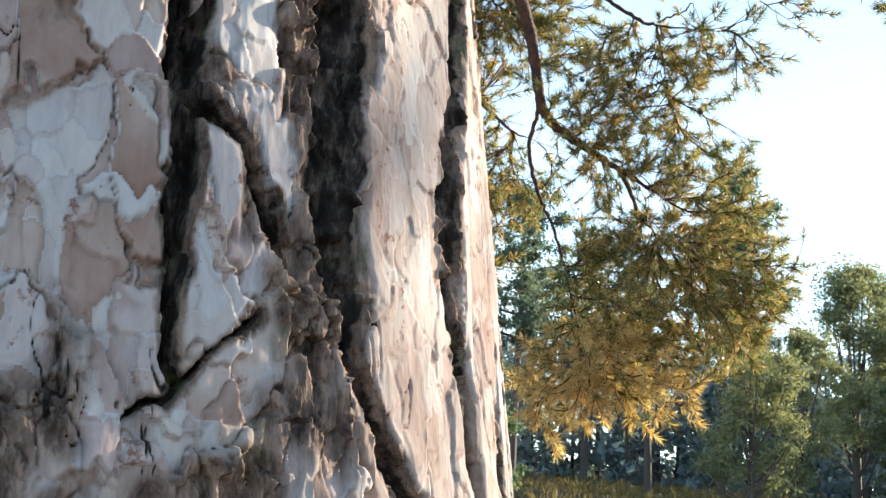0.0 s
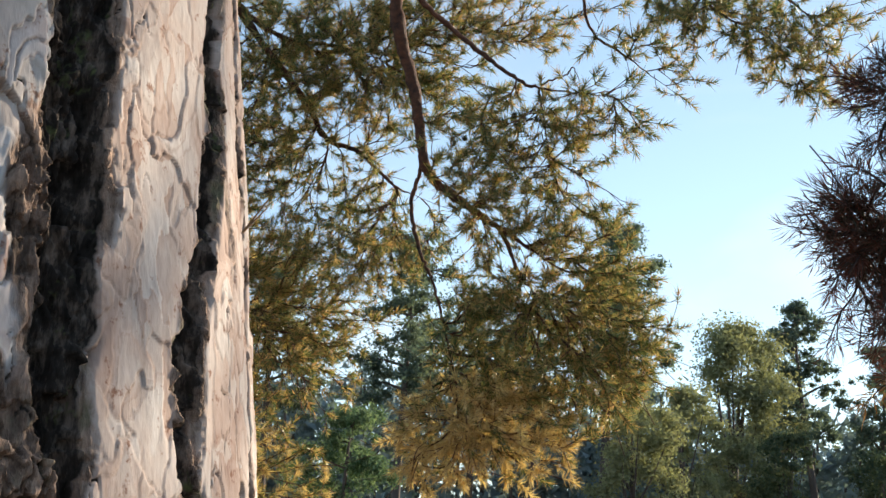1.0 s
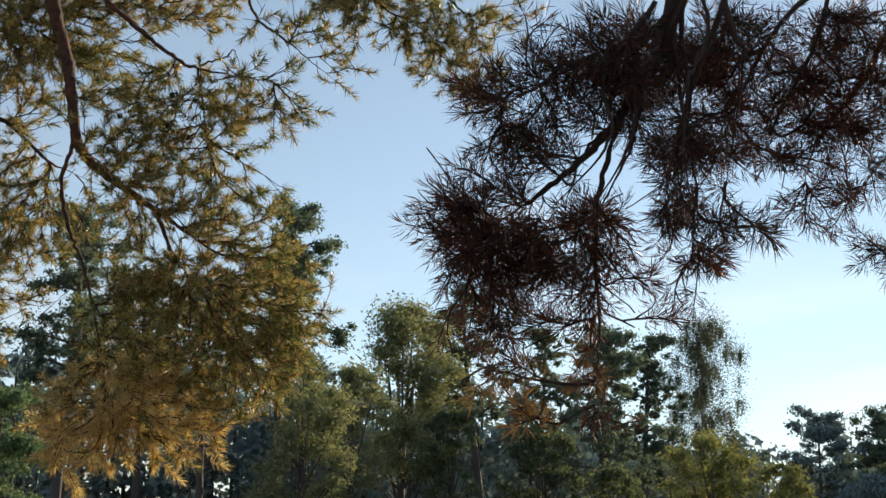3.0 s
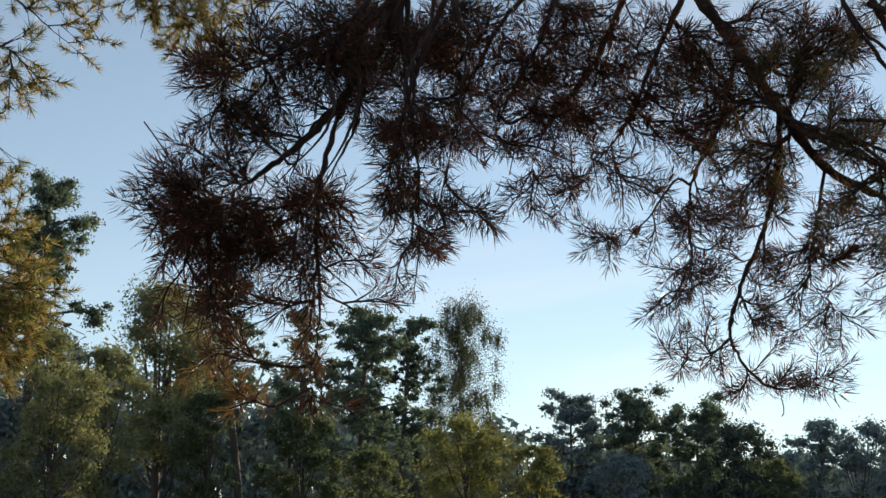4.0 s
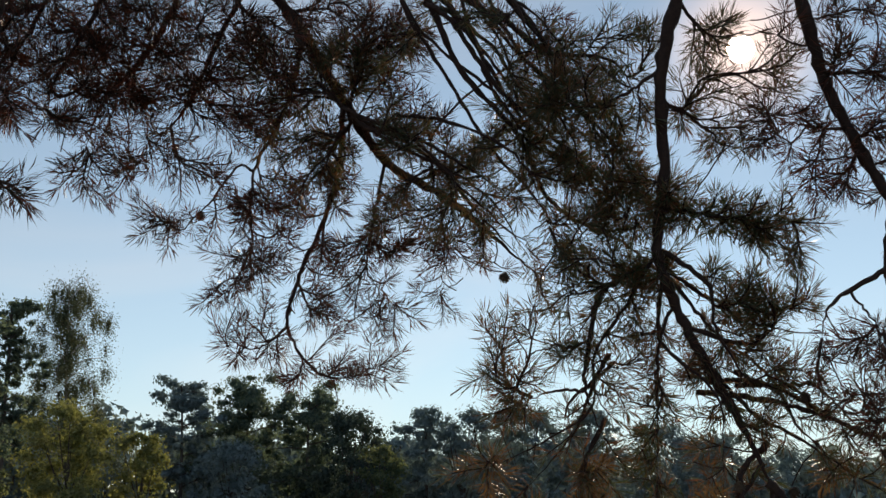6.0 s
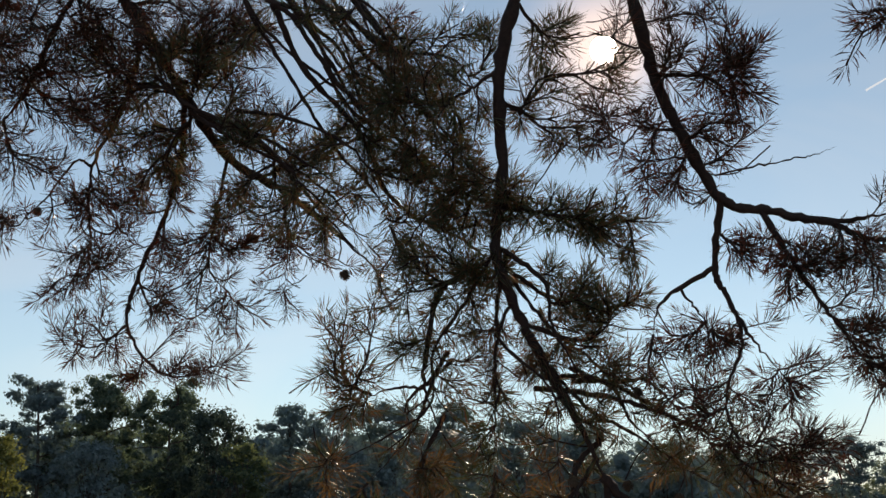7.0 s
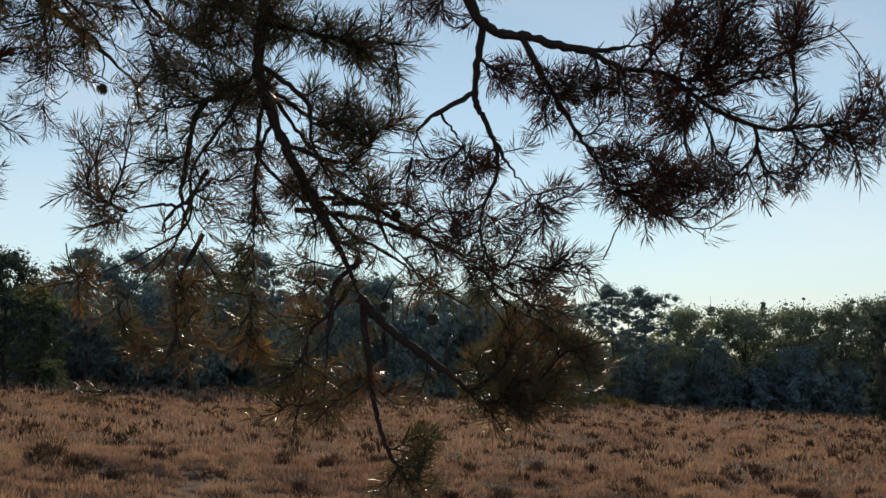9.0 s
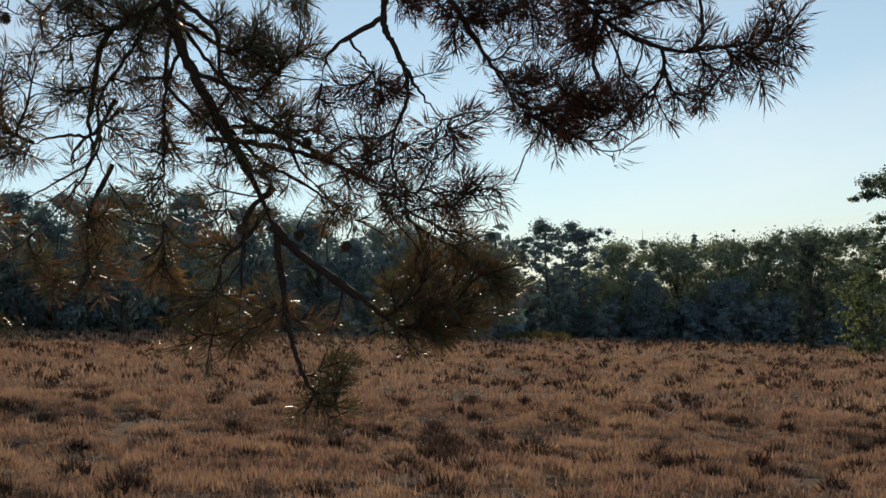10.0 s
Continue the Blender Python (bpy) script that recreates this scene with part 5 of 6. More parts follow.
bough.limb(0.006, 0.003, (3.49, 1.95, 2.88), (3.45, 2.03, 2.83), (3.40, 2.11, 2.79), (3.33, 2.18, 2.80))
bough.limb(0.008, 0.003, (3.66, 2.01, 2.18), (3.76, 1.88, 2.13), (3.81, 1.78, 2.22))
bough.limb(0.008, 0.003, (3.57, 2.02, 2.51), (3.63, 1.94, 2.49), (3.71, 1.84, 2.47), (3.78, 1.75, 2.46))
bough.limb(0.006, 0.002, (3.58, 2.05, 2.39), (3.54, 2.13, 2.25), (3.50, 2.22, 2.11), (3.50, 2.24, 1.96), (3.40, 2.36, 1.86), (3.31, 2.46, 1.80))
bough.tufts(3.53, 2.38, 2.74, 0.15, 0.10, 32)
bough.tufts(3.60, 2.20, 2.61, 0.17, 0.10, 40)
bough.tufts(3.59, 1.99, 2.51, 0.10, 0.06, 19)
bough.tufts(3.57, 2.26, 2.53, 0.13, 0.08, 22)
bough.tufts(3.70, 1.85, 2.49, 0.11, 0.06, 19)
bough.tufts(3.75, 1.79, 2.46, 0.10, 0.05, 12)
bough.tufts(3.46, 2.21, 2.36, 0.14, 0.06, 30)
bough.tufts(3.56, 2.09, 2.32, 0.10, 0.08, 19)
bough.tufts(3.78, 1.82, 2.22, 0.13, 0.07, 22)
bough.tufts(3.72, 1.91, 2.26, 0.10, 0.06, 8)
bough.tufts(3.79, 1.76, 2.36, 0.06, 0.05, 7)
bough.tufts(3.31, 2.40, 2.20, 0.08, 0.08, 8)
bough.tufts(3.33, 2.42, 2.01, 0.08, 0.08, 8)
bough.tufts(3.40, 2.33, 2.14, 0.10, 0.08, 5)
bough.tufts(3.45, 2.25, 2.26, 0.10, 0.06, 6)
bough.tufts(3.53, 2.19, 2.07, 0.10, 0.10, 5)
bough.tufts(3.61, 2.10, 2.07, 0.10, 0.10, 4)
bough.tufts(3.77, 1.87, 2.10, 0.10, 0.08, 4)
bough.tufts(3.34, 2.14, 2.86, 0.13, 0.08, 14)
bough.tufts(3.44, 2.07, 2.77, 0.11, 0.08, 12)
bough.tufts(3.51, 2.25, 1.75, 0.06, 0.09, 11, dead=0.2)
bough.tufts(3.45, 2.33, 1.63, 0.07, 0.04, 8)
bough.tufts(3.51, 2.26, 1.64, 0.06, 0.04, 7)
bough.tufts(3.62, 2.14, 1.62, 0.06, 0.07, 9, dead=0.2)
bough.tufts(3.60, 2.15, 1.83, 0.07, 0.07, 7)
bough.tufts(3.72, 2.02, 1.70, 0.07, 0.07, 7, dead=0.1)
bough.tufts(3.71, 2.03, 1.55, 0.06, 0.06, 9, dead=0.2)
bough.tufts(3.77, 1.95, 1.47, 0.09, 0.04, 11)
bough.tufts(3.70, 2.04, 1.45, 0.05, 0.04, 5)
bough.tufts(3.82, 1.88, 1.49, 0.07, 0.06, 6)
bough.tufts(3.89, 1.77, 1.49, 0.06, 0.05, 6)
bough.tufts(3.91, 1.74, 1.33, 0.06, 0.06, 14)
bough.tufts(3.88, 1.76, 1.25, 0.05, 0.05, 12)
bough.tufts(4.02, 1.55, 1.56, 0.10, 0.06, 15, dead=0.1)
bough.tufts(4.07, 1.47, 1.48, 0.09, 0.06, 24)
bough.tufts(4.05, 1.51, 1.63, 0.10, 0.06, 9)
bough.tufts(4.13, 1.35, 1.61, 0.07, 0.04, 9)
bough.tufts(4.08, 1.44, 1.69, 0.07, 0.06, 7)
bough.tufts(3.90, 1.74, 1.79, 0.08, 0.06, 7, dead=0.1)
bough.tufts(3.74, 1.97, 1.91, 0.08, 0.06, 5)
bough.tufts(3.29, 2.48, 1.80, 0.05, 0.06, 3, dead=0.6)
bough.tufts(3.34, 2.43, 1.80, 0.05, 0.03, 2, dead=0.5)
bough.tufts(3.63, 2.10, 1.92, 0.11, 0.08, 5)
bough.tufts(3.78, 1.92, 1.83, 0.11, 0.08, 4)
bough.tufts(3.95, 1.65, 1.87, 0.11, 0.08, 6)
bough.tufts(4.01, 1.57, 1.76, 0.10, 0.06, 4)
bough.tufts(3.42, 2.34, 1.92, 0.10, 0.08, 2)
bough.tufts(3.32, 2.42, 2.03, 0.08, 0.10, 3)
bough.tufts(3.86, 1.78, 1.98, 0.11, 0.08, 8)
bough.tufts(3.78, 1.88, 2.06, 0.10, 0.08, 6)
bough.tufts(3.96, 1.61, 2.03, 0.10, 0.10, 6)
bough.tufts(3.14, 3.15, 3.09, 0.19, 0.13, 30)
bough.tufts(3.18, 3.19, 2.91, 0.15, 0.11, 22)
bough.tufts(3.27, 2.92, 3.07, 0.16, 0.11, 26)
bough.tufts(3.30, 2.63, 3.02, 0.16, 0.10, 30)
bough.tufts(3.43, 2.52, 2.99, 0.14, 0.10, 24)
bough.tufts(3.45, 2.56, 2.88, 0.12, 0.09, 18)
bough.tufts(3.38, 2.66, 2.79, 0.14, 0.09, 18)
bough.tufts(3.25, 2.77, 2.82, 0.12, 0.09, 14)
bough.tufts(3.26, 3.18, 2.76, 0.17, 0.09, 14)
bough.tufts(3.48, 2.89, 2.67, 0.15, 0.09, 10)
bough.tufts(3.44, 2.53, 2.60, 0.14, 0.10, 14)
bough.tufts(3.51, 2.48, 2.93, 0.12, 0.10, 12)
bough.tufts(3.66, 2.24, 3.06, 0.12, 0.09, 10)
bough.tufts(3.56, 2.34, 3.07, 0.12, 0.07, 9)
bough.tufts(3.69, 1.73, 2.94, 0.08, 0.06, 8)
bough.limb(0.008, 0.003, (3.19, 2.58, 3.18), (3.37, 2.58, 3.15), (3.50, 2.56, 2.92), (3.69, 2.43, 2.74), (3.80, 2.37, 2.57))
bough.limb(0.008, 0.003, (3.05, 2.62, 3.45), (3.17, 2.66, 3.20), (3.30, 2.63, 3.02), (3.46, 2.58, 2.79), (3.59, 2.51, 2.63), (3.68, 2.46, 2.48))
bough.limb(0.007, 0.003, (3.22, 2.62, 3.20), (3.40, 2.51, 3.08), (3.50, 2.47, 2.94), (3.62, 2.39, 2.85))
bough.tufts(3.70, 1.83, 2.90, 0.15, 0.10, 14)
bough.tufts(3.66, 1.95, 2.80, 0.10, 0.12, 9)
bough.tufts(3.65, 1.86, 2.97, 0.10, 0.07, 9)
bough.tufts(3.75, 1.85, 2.73, 0.10, 0.08, 8)
bough.tufts(3.63, 2.13, 2.21, 0.11, 0.08, 10)
bough.tufts(3.74, 2.01, 2.13, 0.11, 0.08, 12)
bough.tufts(3.69, 2.09, 2.05, 0.10, 0.06, 7)
bough.tufts(3.81, 1.90, 2.21, 0.11, 0.08, 9)
bough.tufts(3.29, 2.48, 3.07, 0.12, 0.09, 12)
bough.tufts(3.42, 2.41, 2.96, 0.12, 0.08, 11)
bough.tufts(3.53, 2.33, 2.85, 0.12, 0.08, 8)
bough.tufts(3.64, 2.25, 2.75, 0.12, 0.08, 6)
bough.tufts(3.75, 2.16, 2.63, 0.12, 0.07, 5)
bough.tufts(4.07, 1.57, 1.58, 0.07, 0.05, 7)
bough.tufts(4.11, 1.49, 1.53, 0.07, 0.05, 7)
bough.tufts(4.16, 1.40, 1.61, 0.07, 0.05, 7)
bough.tufts(4.10, 1.52, 1.45, 0.07, 0.05, 7)
bough.tufts(4.05, 1.60, 1.47, 0.07, 0.05, 7)
bough.tufts(4.14, 1.43, 1.46, 0.07, 0.05, 7)
bough.tufts(4.18, 1.36, 1.56, 0.07, 0.05, 7)
bough.tufts(3.31, 2.64, 3.15, 0.12, 0.08, 9)
bough.tufts(3.41, 2.60, 3.04, 0.12, 0.08, 10)
bough.tufts(3.47, 2.50, 3.12, 0.12, 0.08, 10)
bough.tufts(3.55, 2.49, 2.96, 0.12, 0.08, 11)
bough.tufts(3.61, 2.39, 3.02, 0.12, 0.08, 9)
bough.tufts(3.70, 2.34, 2.92, 0.12, 0.08, 9)
bough.tufts(3.70, 2.24, 3.12, 0.12, 0.08, 8)
bough.tufts(3.51, 2.59, 2.84, 0.12, 0.08, 9)
bough.tufts(3.46, 2.69, 2.72, 0.12, 0.08, 8)
bough.tufts(3.33, 2.83, 2.67, 0.12, 0.08, 6)
bough.tufts(3.46, 2.74, 2.59, 0.12, 0.08, 6)
bough.tufts(3.58, 2.64, 2.52, 0.12, 0.08, 5)
bough.tufts(3.49, 2.23, 2.15, 0.12, 0.08, 4)
bough.tufts(3.57, 2.11, 2.21, 0.12, 0.08, 4)
bough.tufts(3.70, 1.94, 2.20, 0.12, 0.08, 5)
bough.tufts(3.64, 2.06, 2.01, 0.12, 0.08, 4)
bough.tufts(3.77, 1.86, 2.07, 0.12, 0.08, 4)
bough.tufts(3.74, 1.94, 1.88, 0.12, 0.08, 4)
bough.tufts(3.56, 2.17, 1.99, 0.12, 0.08, 4)
bough.tufts(3.70, 1.90, 2.34, 0.12, 0.08, 6)
bough.tufts(3.74, 1.80, 2.45, 0.12, 0.08, 6)
bough.grow()

bough = near_bough("crooked pine bough bent outward with dense needle sprays")
bough.limb(0.055, 0.021, (-0.26, 0.46, 3.20), (1.0, 0.7, 3.62), (2.4, 1.2, 3.6), (3.41, 1.53, 3.24))
bough.limb(0.012, 0.008, (2.4, 1.2, 3.6), (3.0, 1.05, 3.4), (3.46, 1.07, 3.16))
bough.limb(0.021, 0.009, (3.41, 1.53, 3.24), (3.51, 1.53, 3.04), (3.62, 1.53, 2.80), (3.69, 1.50, 2.65), (3.78, 1.44, 2.47), (3.84, 1.34, 2.43), (3.92, 1.20, 2.39), (3.98, 1.05, 2.40))
bough.limb(0.009, 0.004, (3.92, 1.20, 2.39), (3.96, 1.12, 2.34), (4.02, 0.99, 2.31), (4.07, 0.88, 2.22))
bough.limb(0.011, 0.003, (3.78, 1.44, 2.47), (3.80, 1.48, 2.29), (3.83, 1.46, 2.20), (3.86, 1.42, 2.10), (3.91, 1.35, 1.99))
bough.limb(0.008, 0.003, (3.80, 1.48, 2.29), (3.74, 1.61, 2.21), (3.73, 1.64, 2.12))
bough.limb(0.009, 0.003, (3.83, 1.35, 2.43), (3.91, 1.28, 2.25), (3.96, 1.21, 2.11), (3.99, 1.16, 2.02))
bough.limb(0.006, 0.002, (3.83, 1.46, 2.20), (3.85, 1.44, 2.09), (3.84, 1.49, 1.96), (3.85, 1.48, 1.85), (3.90, 1.41, 1.79))
bough.limb(0.003, 0.001, (3.76, 1.44, 2.53), (3.82, 1.31, 2.55), (3.86, 1.21, 2.56), (3.89, 1.15, 2.58))
bough.limb(0.002, 0.001, (3.82, 1.31, 2.55), (3.82, 1.30, 2.57))
bough.limb(0.004, 0.002, (3.76, 1.57, 2.24), (3.79, 1.53, 2.17), (3.81, 1.51, 2.13))
bough.limb(0.008, 0.003, (4.02, 1.02, 2.32), (4.10, 0.89, 2.21), (4.15, 0.76, 2.16), (4.19, 0.62, 2.15))
bough.limb(0.007, 0.002, (3.62, 1.53, 2.80), (3.68, 1.43, 2.79), (3.73, 1.33, 2.80))
bough.limb(0.005, 0.002, (3.69, 1.50, 2.65), (3.63, 1.59, 2.67), (3.58, 1.66, 2.69))
bough.tufts(3.85, 1.37, 2.33, 0.08, 0.06, 8)
bough.tufts(3.89, 1.29, 2.29, 0.08, 0.06, 8)
bough.tufts(3.96, 1.16, 2.29, 0.12, 0.09, 17)
bough.tufts(4.00, 1.07, 2.20, 0.12, 0.09, 19)
bough.tufts(4.03, 0.95, 2.30, 0.12, 0.12, 24)
bough.tufts(4.03, 0.88, 2.44, 0.11, 0.09, 17)
bough.tufts(4.00, 0.89, 2.53, 0.09, 0.06, 8)
bough.tufts(3.99, 1.00, 2.42, 0.09, 0.08, 9)
bough.tufts(4.03, 1.07, 2.03, 0.13, 0.10, 12)
bough.tufts(3.99, 1.16, 2.08, 0.11, 0.08, 7)
bough.tufts(4.07, 0.96, 2.06, 0.11, 0.09, 14)
bough.tufts(3.94, 1.24, 2.19, 0.09, 0.08, 8)
bough.tufts(3.81, 1.51, 2.11, 0.09, 0.06, 7)
bough.tufts(3.76, 1.61, 2.10, 0.06, 0.06, 4)
bough.tufts(3.89, 1.40, 1.94, 0.08, 0.06, 8)
bough.tufts(3.83, 1.51, 2.00, 0.06, 0.08, 5)
bough.tufts(3.96, 1.29, 1.83, 0.08, 0.05, 8)
bough.tufts(3.91, 1.38, 1.79, 0.08, 0.05, 5)
bough.tufts(3.86, 1.47, 1.82, 0.06, 0.06, 4)
bough.tufts(3.94, 1.30, 1.99, 0.06, 0.06, 4)
bough.tufts(3.80, 1.57, 1.89, 0.06, 0.06, 4)
bough.tufts(3.77, 1.62, 1.98, 0.06, 0.06, 4)
bough.tufts(3.60, 1.62, 2.69, 0.14, 0.09, 13)
bough.tufts(3.67, 1.43, 2.81, 0.14, 0.09, 15)
bough.tufts(3.73, 1.33, 2.80, 0.09, 0.09, 12)
bough.tufts(3.75, 1.38, 2.67, 0.09, 0.08, 12)
bough.tufts(3.72, 1.47, 2.62, 0.08, 0.06, 8)
bough.tufts(3.73, 1.52, 2.49, 0.08, 0.06, 6)
bough.tufts(3.66, 1.61, 2.54, 0.09, 0.06, 7)
bough.tufts(3.58, 1.49, 2.95, 0.18, 0.08, 14)
bough.tufts(4.08, 0.85, 2.36, 0.12, 0.09, 15)
bough.tufts(4.11, 0.73, 2.41, 0.09, 0.06, 8)
bough.tufts(4.16, 0.73, 2.12, 0.12, 0.08, 10)
bough.tufts(4.20, 0.63, 2.07, 0.09, 0.06, 7)
bough.tufts(4.20, 0.56, 2.19, 0.08, 0.08, 8)
bough.tufts(4.06, 1.07, 2.00, 0.09, 0.06, 9)
bough.tufts(4.03, 1.12, 2.09, 0.09, 0.06, 7)
bough.tufts(4.09, 0.97, 2.10, 0.09, 0.08, 8)
bough.tufts(3.60, 0.86, 2.79, 0.13, 0.04, 10)
bough.tufts(4.10, 0.85, 2.51, 0.09, 0.06, 7)
bough.tufts(4.13, 0.71, 2.54, 0.09, 0.06, 6)
bough.tufts(4.16, 0.69, 2.44, 0.09, 0.06, 6)
bough.tufts(4.16, 0.78, 2.34, 0.09, 0.06, 7)
bough.tufts(4.09, 0.93, 2.43, 0.09, 0.06, 6)
bough.tufts(4.11, 1.08, 2.03, 0.09, 0.06, 6)
bough.tufts(4.16, 0.97, 1.98, 0.09, 0.06, 7)
bough.tufts(4.19, 0.87, 2.02, 0.09, 0.06, 7)
bough.tufts(4.22, 0.76, 2.04, 0.09, 0.06, 6)
bough.tufts(4.23, 0.68, 2.14, 0.09, 0.06, 6)
bough.tufts(4.07, 1.18, 2.00, 0.09, 0.06, 5)
bough.limb(0.005, 0.002, (4.15, 0.76, 2.16), (4.20, 0.64, 2.17), (4.23, 0.55, 2.18), (4.25, 0.50, 2.20))
bough.tufts(4.23, 0.56, 2.17, 0.05, 0.05, 6)
bough.tufts(4.22, 0.60, 2.11, 0.05, 0.05, 5)
bough.limb(0.006, 0.002, (3.46, 1.07, 3.16), (3.58, 0.99, 2.98), (3.68, 0.89, 2.85), (3.73, 0.80, 2.80))
bough.grow()


# ---- the sunlit pine behind the trunk ----
MID = np.array((-3.4, 8.6))
mid_z = float(ground_height(*MID))
mid_pine = thing("pine_tree", "sunlit Scots pine with drooping golden-green boughs", "tree", (MID[0], MID[1], mid_z))
line = trunk_line(11.0, 0.02, 0.0, 0.01)
piece("trunk", *tube(smooth_line(line, 3), np.linspace(0.19, 0.05, 25), 14, 0.05), BARK_RED, mid_pine, smooth=True)
cs = [line[-1] + rng.normal(0, 1, 3) * (1.3, 1.3, 0.7) - (0, 0, 0.9) for _ in range(26)]
piece("crown", *leaves(cs, [(0.8, 0.8, 0.5)] * 26, [170] * 26, 0.11), NEEDLES_SUN_TONE, mid_pine, kind="stuff")


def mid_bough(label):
    return Bough(mid_pine, label, BARK_LIT, NEEDLES_SUN_TONE, NEEDLES_GOLD_SUN, SHOOTS_MID, 0.075, 2.4, 1.3)

bough = mid_bough("reddish limb with golden-green sunlit needles")
bough.limb(0.085, 0.056, (-3.30, 8.55, 5.6), (-1.6, 8.0, 6.3), (-0.5, 7.5, 6.2), (0.16, 7.18, 5.58))
bough.cone(1.06, 7.66, 4.22)
bough.cone(1.19, 7.66, 4.20)
bough.cone(1.06, 7.72, 4.04)
bough.cone(1.37, 7.66, 4.11)
bough.cone(1.17, 7.72, 3.99)
bough.cone(1.48, 7.70, 3.90)
bough.cone(1.74, 7.82, 3.22)
bough.cone(0.78, 7.74, 4.07)
bough.limb(0.048, 0.018, (0.16, 7.18, 5.58), (0.26, 7.46, 5.01), (0.35, 7.63, 4.62), (0.46, 7.74, 4.31), (0.56, 7.86, 3.90), (0.75, 7.90, 3.73), (1.04, 7.91, 3.56), (1.33, 7.91, 3.38))
bough.limb(0.016, 0.006, (1.04, 7.91, 3.56), (1.17, 7.95, 3.30), (1.32, 7.97, 3.14))
bough.limb(0.016, 0.006, (0.49, 7.78, 4.17), (0.53, 7.87, 3.90), (0.49, 7.93, 3.66), (0.56, 7.99, 3.40), (0.66, 8.02, 3.20), (0.76, 8.07, 2.90), (0.86, 8.12, 2.50))
bough.limb(0.020, 0.006, (0.26, 7.46, 5.01), (0.51, 7.55, 4.79), (0.77, 7.61, 4.61), (1.02, 7.64, 4.45), (1.20, 7.64, 4.38), (1.58, 7.59, 4.35))
bough.limb(0.008, 0.004, (1.20, 7.64, 4.38), (1.26, 7.72, 4.14), (1.31, 7.77, 3.95))
bough.limb(0.006, 0.003, (1.20, 7.64, 4.40), (1.35, 7.59, 4.46), (1.39, 7.57, 4.50), (1.46, 7.61, 4.37))
bough.tufts(1.56, 7.65, 4.19, 0.24, 0.17, 26)
bough.tufts(1.19, 7.73, 4.14, 0.28, 0.21, 16)
bough.tufts(1.26, 7.82, 3.81, 0.24, 0.17, 24)
bough.tufts(1.54, 7.88, 3.39, 0.31, 0.21, 44)
bough.tufts(1.36, 7.97, 3.07, 0.38, 0.21, 46)
bough.tufts(1.76, 7.89, 3.09, 0.24, 0.21, 32)
bough.tufts(1.69, 7.97, 2.75, 0.35, 0.17, 38)
bough.tufts(1.91, 7.90, 2.89, 0.17, 0.17, 16)
bough.tufts(1.17, 8.04, 2.79, 0.35, 0.21, 36)
bough.tufts(1.60, 8.02, 2.47, 0.24, 0.14, 18)
bough.tufts(0.89, 8.06, 2.91, 0.24, 0.17, 16)
bough.tufts(1.07, 7.99, 3.19, 0.24, 0.17, 24)
bough.tufts(1.58, 7.80, 3.66, 0.21, 0.10, 8)
bough.tufts(1.15, 7.90, 3.54, 0.24, 0.14, 14)
# share of gold raised here to paint the sunlit lower needles
bough.tufts(0.93, 8.12, 2.44, 0.31, 0.21, 44, dead=0.75)
bough.tufts(1.21, 8.09, 2.32, 0.28, 0.21, 42, dead=0.75)
bough.tufts(0.74, 8.15, 2.23, 0.24, 0.21, 34, dead=0.75)
bough.tufts(1.05, 8.09, 2.58, 0.28, 0.14, 18, dead=0.6)
bough.tufts(0.79, 7.76, 4.00, 0.20, 0.18, 9)
bough.tufts(0.94, 7.80, 3.81, 0.20, 0.18, 9)
bough.tufts(0.74, 7.83, 3.77, 0.20, 0.18, 9)
bough.tufts(1.05, 7.69, 4.13, 0.20, 0.18, 9)
bough.tufts(0.87, 7.70, 4.19, 0.20, 0.18, 9)
bough.tufts(0.65, 7.75, 4.09, 0.20, 0.18, 9)
bough.grow()

bough = mid_bough("sunlit pine bough of yellowing needles")
bough.limb(0.06, 0.03, (-3.3, 8.6, 6.4), (-2.2, 8.5, 6.8), (-1.20, 8.36, 5.94))
bough.limb(0.05, 0.03, (-3.35, 8.6, 4.7), (-2.9, 8.7, 4.8), (-2.35, 8.75, 4.38))
bough.limb(0.030, 0.008, (-1.20, 8.36, 5.94), (-0.75, 8.75, 5.21), (-0.25, 8.99, 4.66), (-0.08, 9.08, 4.41), (0.16, 9.10, 4.33), (0.42, 9.16, 4.13), (0.62, 9.17, 4.05))
bough.limb(0.030, 0.010, (-2.35, 8.75, 4.38), (-1.39, 9.14, 3.75), (-0.94, 9.24, 3.54), (-0.70, 9.31, 3.34), (-0.46, 9.35, 3.17))
bough.limb(0.022, 0.008, (-0.75, 8.75, 5.21), (-0.44, 8.85, 5.04), (-0.05, 8.87, 5.01), (0.30, 8.90, 4.94))
bough.limb(0.020, 0.006, (-2.35, 8.75, 4.38), (-1.77, 9.17, 3.26), (-1.11, 9.33, 2.96), (-0.96, 9.40, 2.52), (-0.87, 9.44, 2.00))
bough.tufts(-0.05, 8.90, 4.94, 0.48, 0.36, 80)
bough.tufts(-0.72, 8.92, 4.79, 0.60, 0.48, 110)
bough.tufts(-0.91, 9.14, 3.99, 0.44, 0.44, 84)
bough.tufts(-0.43, 9.27, 3.63, 0.48, 0.36, 84)
bough.tufts(0.11, 9.29, 3.60, 0.44, 0.28, 56)
bough.tufts(-0.75, 9.36, 2.99, 0.48, 0.48, 84)
bough.tufts(-0.17, 9.41, 2.88, 0.36, 0.32, 50)
bough.tufts(-0.83, 9.43, 2.30, 0.36, 0.40, 60)
bough.tufts(0.30, 8.88, 4.98, 0.32, 0.32, 36)
bough.tufts(0.82, 8.78, 5.17, 0.36, 0.20, 30)
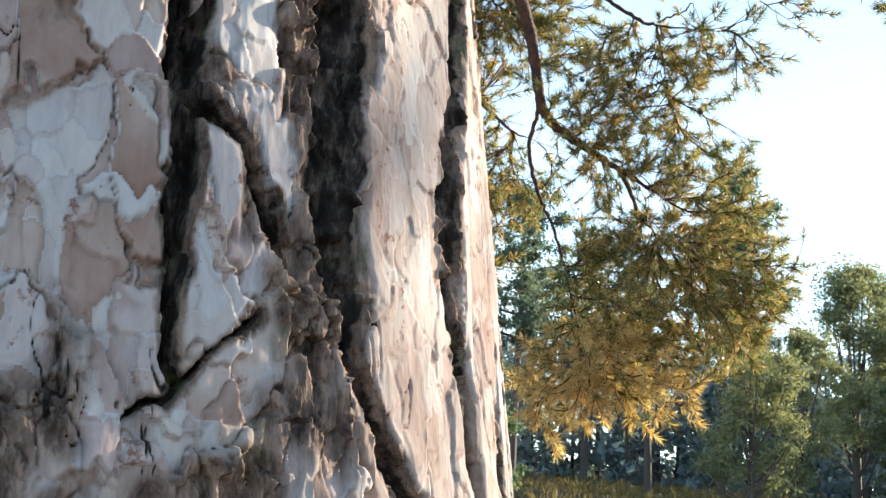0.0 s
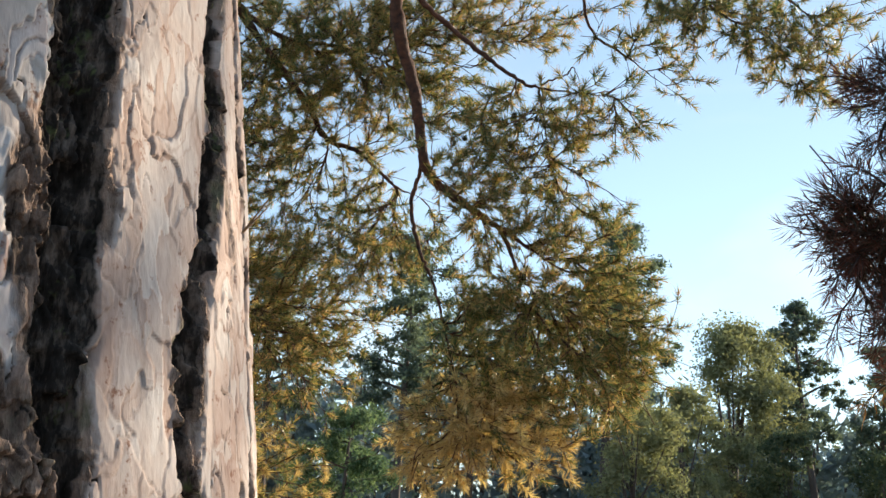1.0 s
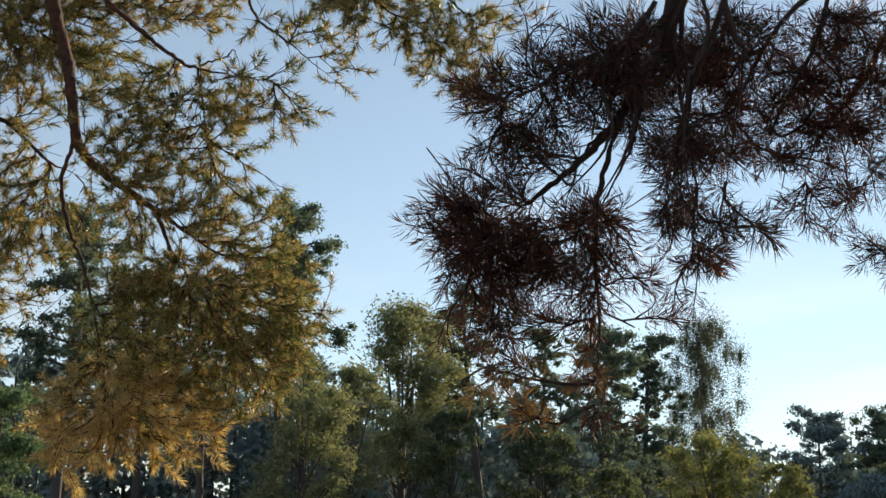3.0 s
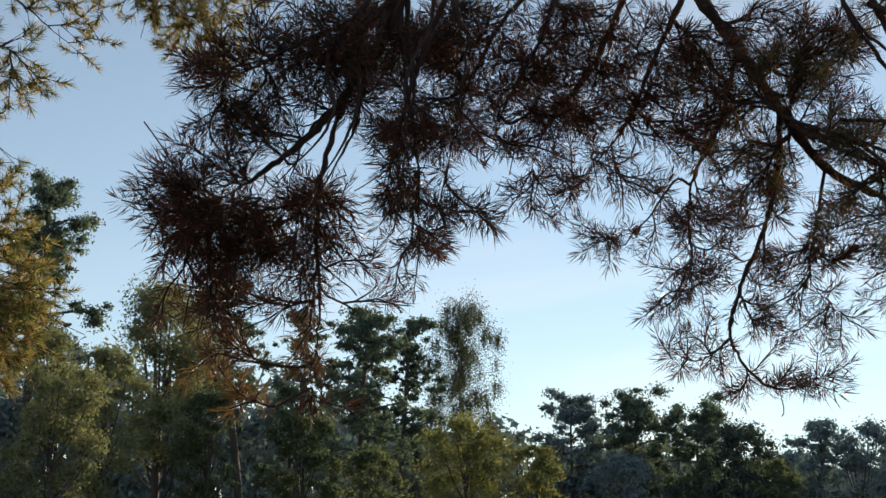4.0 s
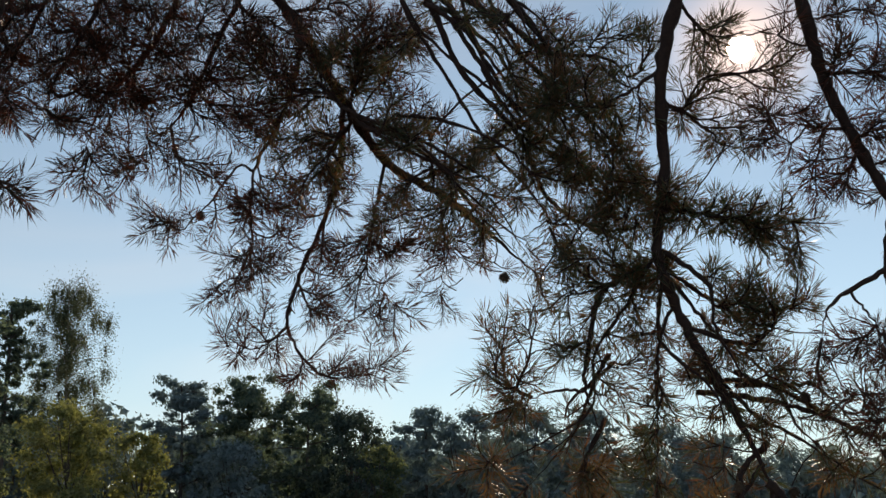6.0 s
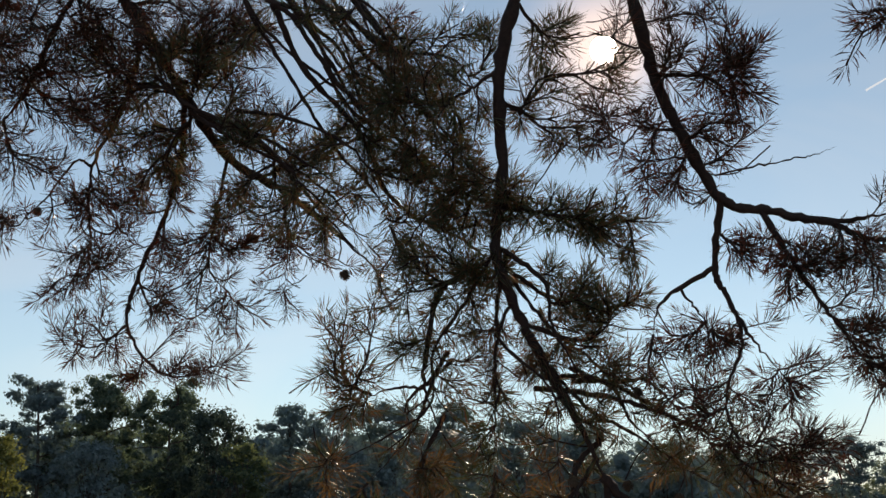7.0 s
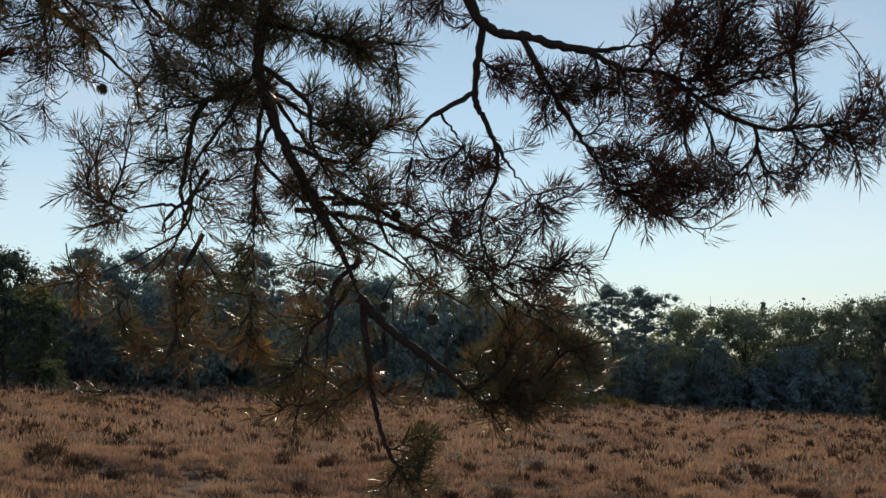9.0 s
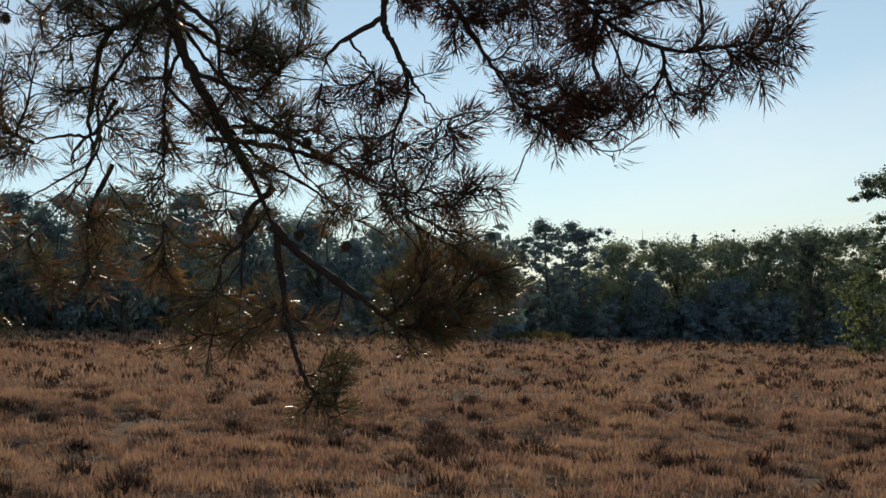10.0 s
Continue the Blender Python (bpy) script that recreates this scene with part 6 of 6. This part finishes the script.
bough.tufts(1.21, 8.72, 5.23, 0.32, 0.16, 24)
bough.tufts(0.11, 9.17, 4.10, 0.32, 0.20, 22)
bough.tufts(0.45, 9.24, 3.78, 0.28, 0.20, 18)
bough.tufts(-0.01, 9.36, 3.20, 0.32, 0.24, 30)
bough.tufts(0.58, 8.75, 5.29, 0.32, 0.16, 20)
bough.tufts(-1.21, 8.75, 5.07, 0.36, 0.36, 50)
bough.tufts(-1.49, 9.05, 4.03, 0.36, 0.64, 60)
bough.tufts(-1.37, 9.32, 2.75, 0.36, 0.64, 60)
bough.tufts(-0.36, 8.85, 5.05, 0.48, 0.32, 50)
bough.tufts(-0.01, 9.03, 4.58, 0.40, 0.24, 30)
bough.tufts(0.40, 8.82, 5.13, 0.36, 0.28, 30)
bough.tufts(-0.87, 9.04, 4.37, 0.44, 0.32, 46)
bough.tufts(0.86, 8.91, 4.84, 0.28, 0.24, 14)
bough.tufts(0.56, 9.00, 4.63, 0.24, 0.24, 14)
bough.tufts(-0.33, 9.12, 4.24, 0.32, 0.20, 20)
bough.tufts(-0.37, 9.47, 2.14, 0.36, 0.24, 50, dead=0.4)
bough.tufts(-0.71, 9.28, 3.45, 0.32, 0.20, 24, dead=0.4)
bough.grow()

bough = mid_bough("thin bare-looking twigs with sparse needle tufts")
bough.limb(0.05, 0.014, (-3.3, 8.6, 6.9), (-1.5, 8.2, 7.2), (-0.3, 7.8, 6.8), (0.64, 7.46, 5.88))
bough.limb(0.014, 0.004, (0.64, 7.46, 5.88), (1.36, 7.69, 5.26), (1.53, 7.83, 4.88), (1.80, 7.85, 4.69), (2.10, 7.86, 4.50))
bough.limb(0.012, 0.004, (0.64, 7.46, 5.88), (1.90, 7.58, 5.28), (2.28, 7.62, 4.97), (2.61, 7.59, 4.81), (2.81, 7.62, 4.57))
bough.limb(0.010, 0.004, (1.90, 7.58, 5.28), (2.43, 7.49, 5.16), (2.79, 7.47, 4.93), (2.96, 7.52, 4.67))
bough.tufts(1.78, 7.78, 4.89, 0.29, 0.18, 12)
bough.tufts(2.22, 7.65, 4.94, 0.33, 0.18, 26)
bough.tufts(2.60, 7.55, 4.90, 0.29, 0.22, 28)
bough.tufts(2.84, 7.59, 4.61, 0.22, 0.18, 16)
bough.tufts(2.97, 7.45, 4.83, 0.22, 0.22, 16)
bough.tufts(2.32, 7.72, 4.71, 0.33, 0.11, 8)
bough.tufts(1.93, 7.69, 5.03, 0.33, 0.14, 12)
bough.grow()


# ---- the sun's disc and a vapour trail, far away ----
def glow_material(name, colour, strength):
    m, n, l, b = material(name)
    e = n.new("ShaderNodeEmission")
    e.inputs[0].default_value, e.inputs[1].default_value = (*colour, 1), strength
    l.new(e.outputs[0], n["Material Output"].inputs[0])
    return m


def far_way(az, el):
    a, e = radians(az), radians(el)
    return Vector((math.sin(a) * math.cos(e), math.cos(a) * math.cos(e), math.sin(e)))


bm = bmesh.new()
bmesh.ops.create_uvsphere(bm, u_segments=32, v_segments=16, radius=25.0)
me = bpy.data.meshes.new("sun_disc")
bm.to_mesh(me)
bm.free()
me.materials.append(glow_material("sun_glow", (1.0, 0.93, 0.78), 160))
disc = tagged(new("sun_disc", me), "bright low sun seen through the branches", "sun", kind="structure")
disc.location = SUN_WAY * 2600

a, b = far_way(68.66, 16.77) * 2900, far_way(70.98, 17.77) * 2900
trail = [a + (b - a) * s for s in np.linspace(0, 1, 12)]
# the trail glows in place of sunlight scattered by the vapour
tagged(piece("vapour_trail", *tube([tuple(p) for p in trail], np.linspace(2.2, 1.2, 12), 8, 0.12), glow_material("vapour", (0.85, 0.93, 1.0), 0.8), smooth=True), "thin white aircraft trail high in the sky", "vapour trail", kind="structure")
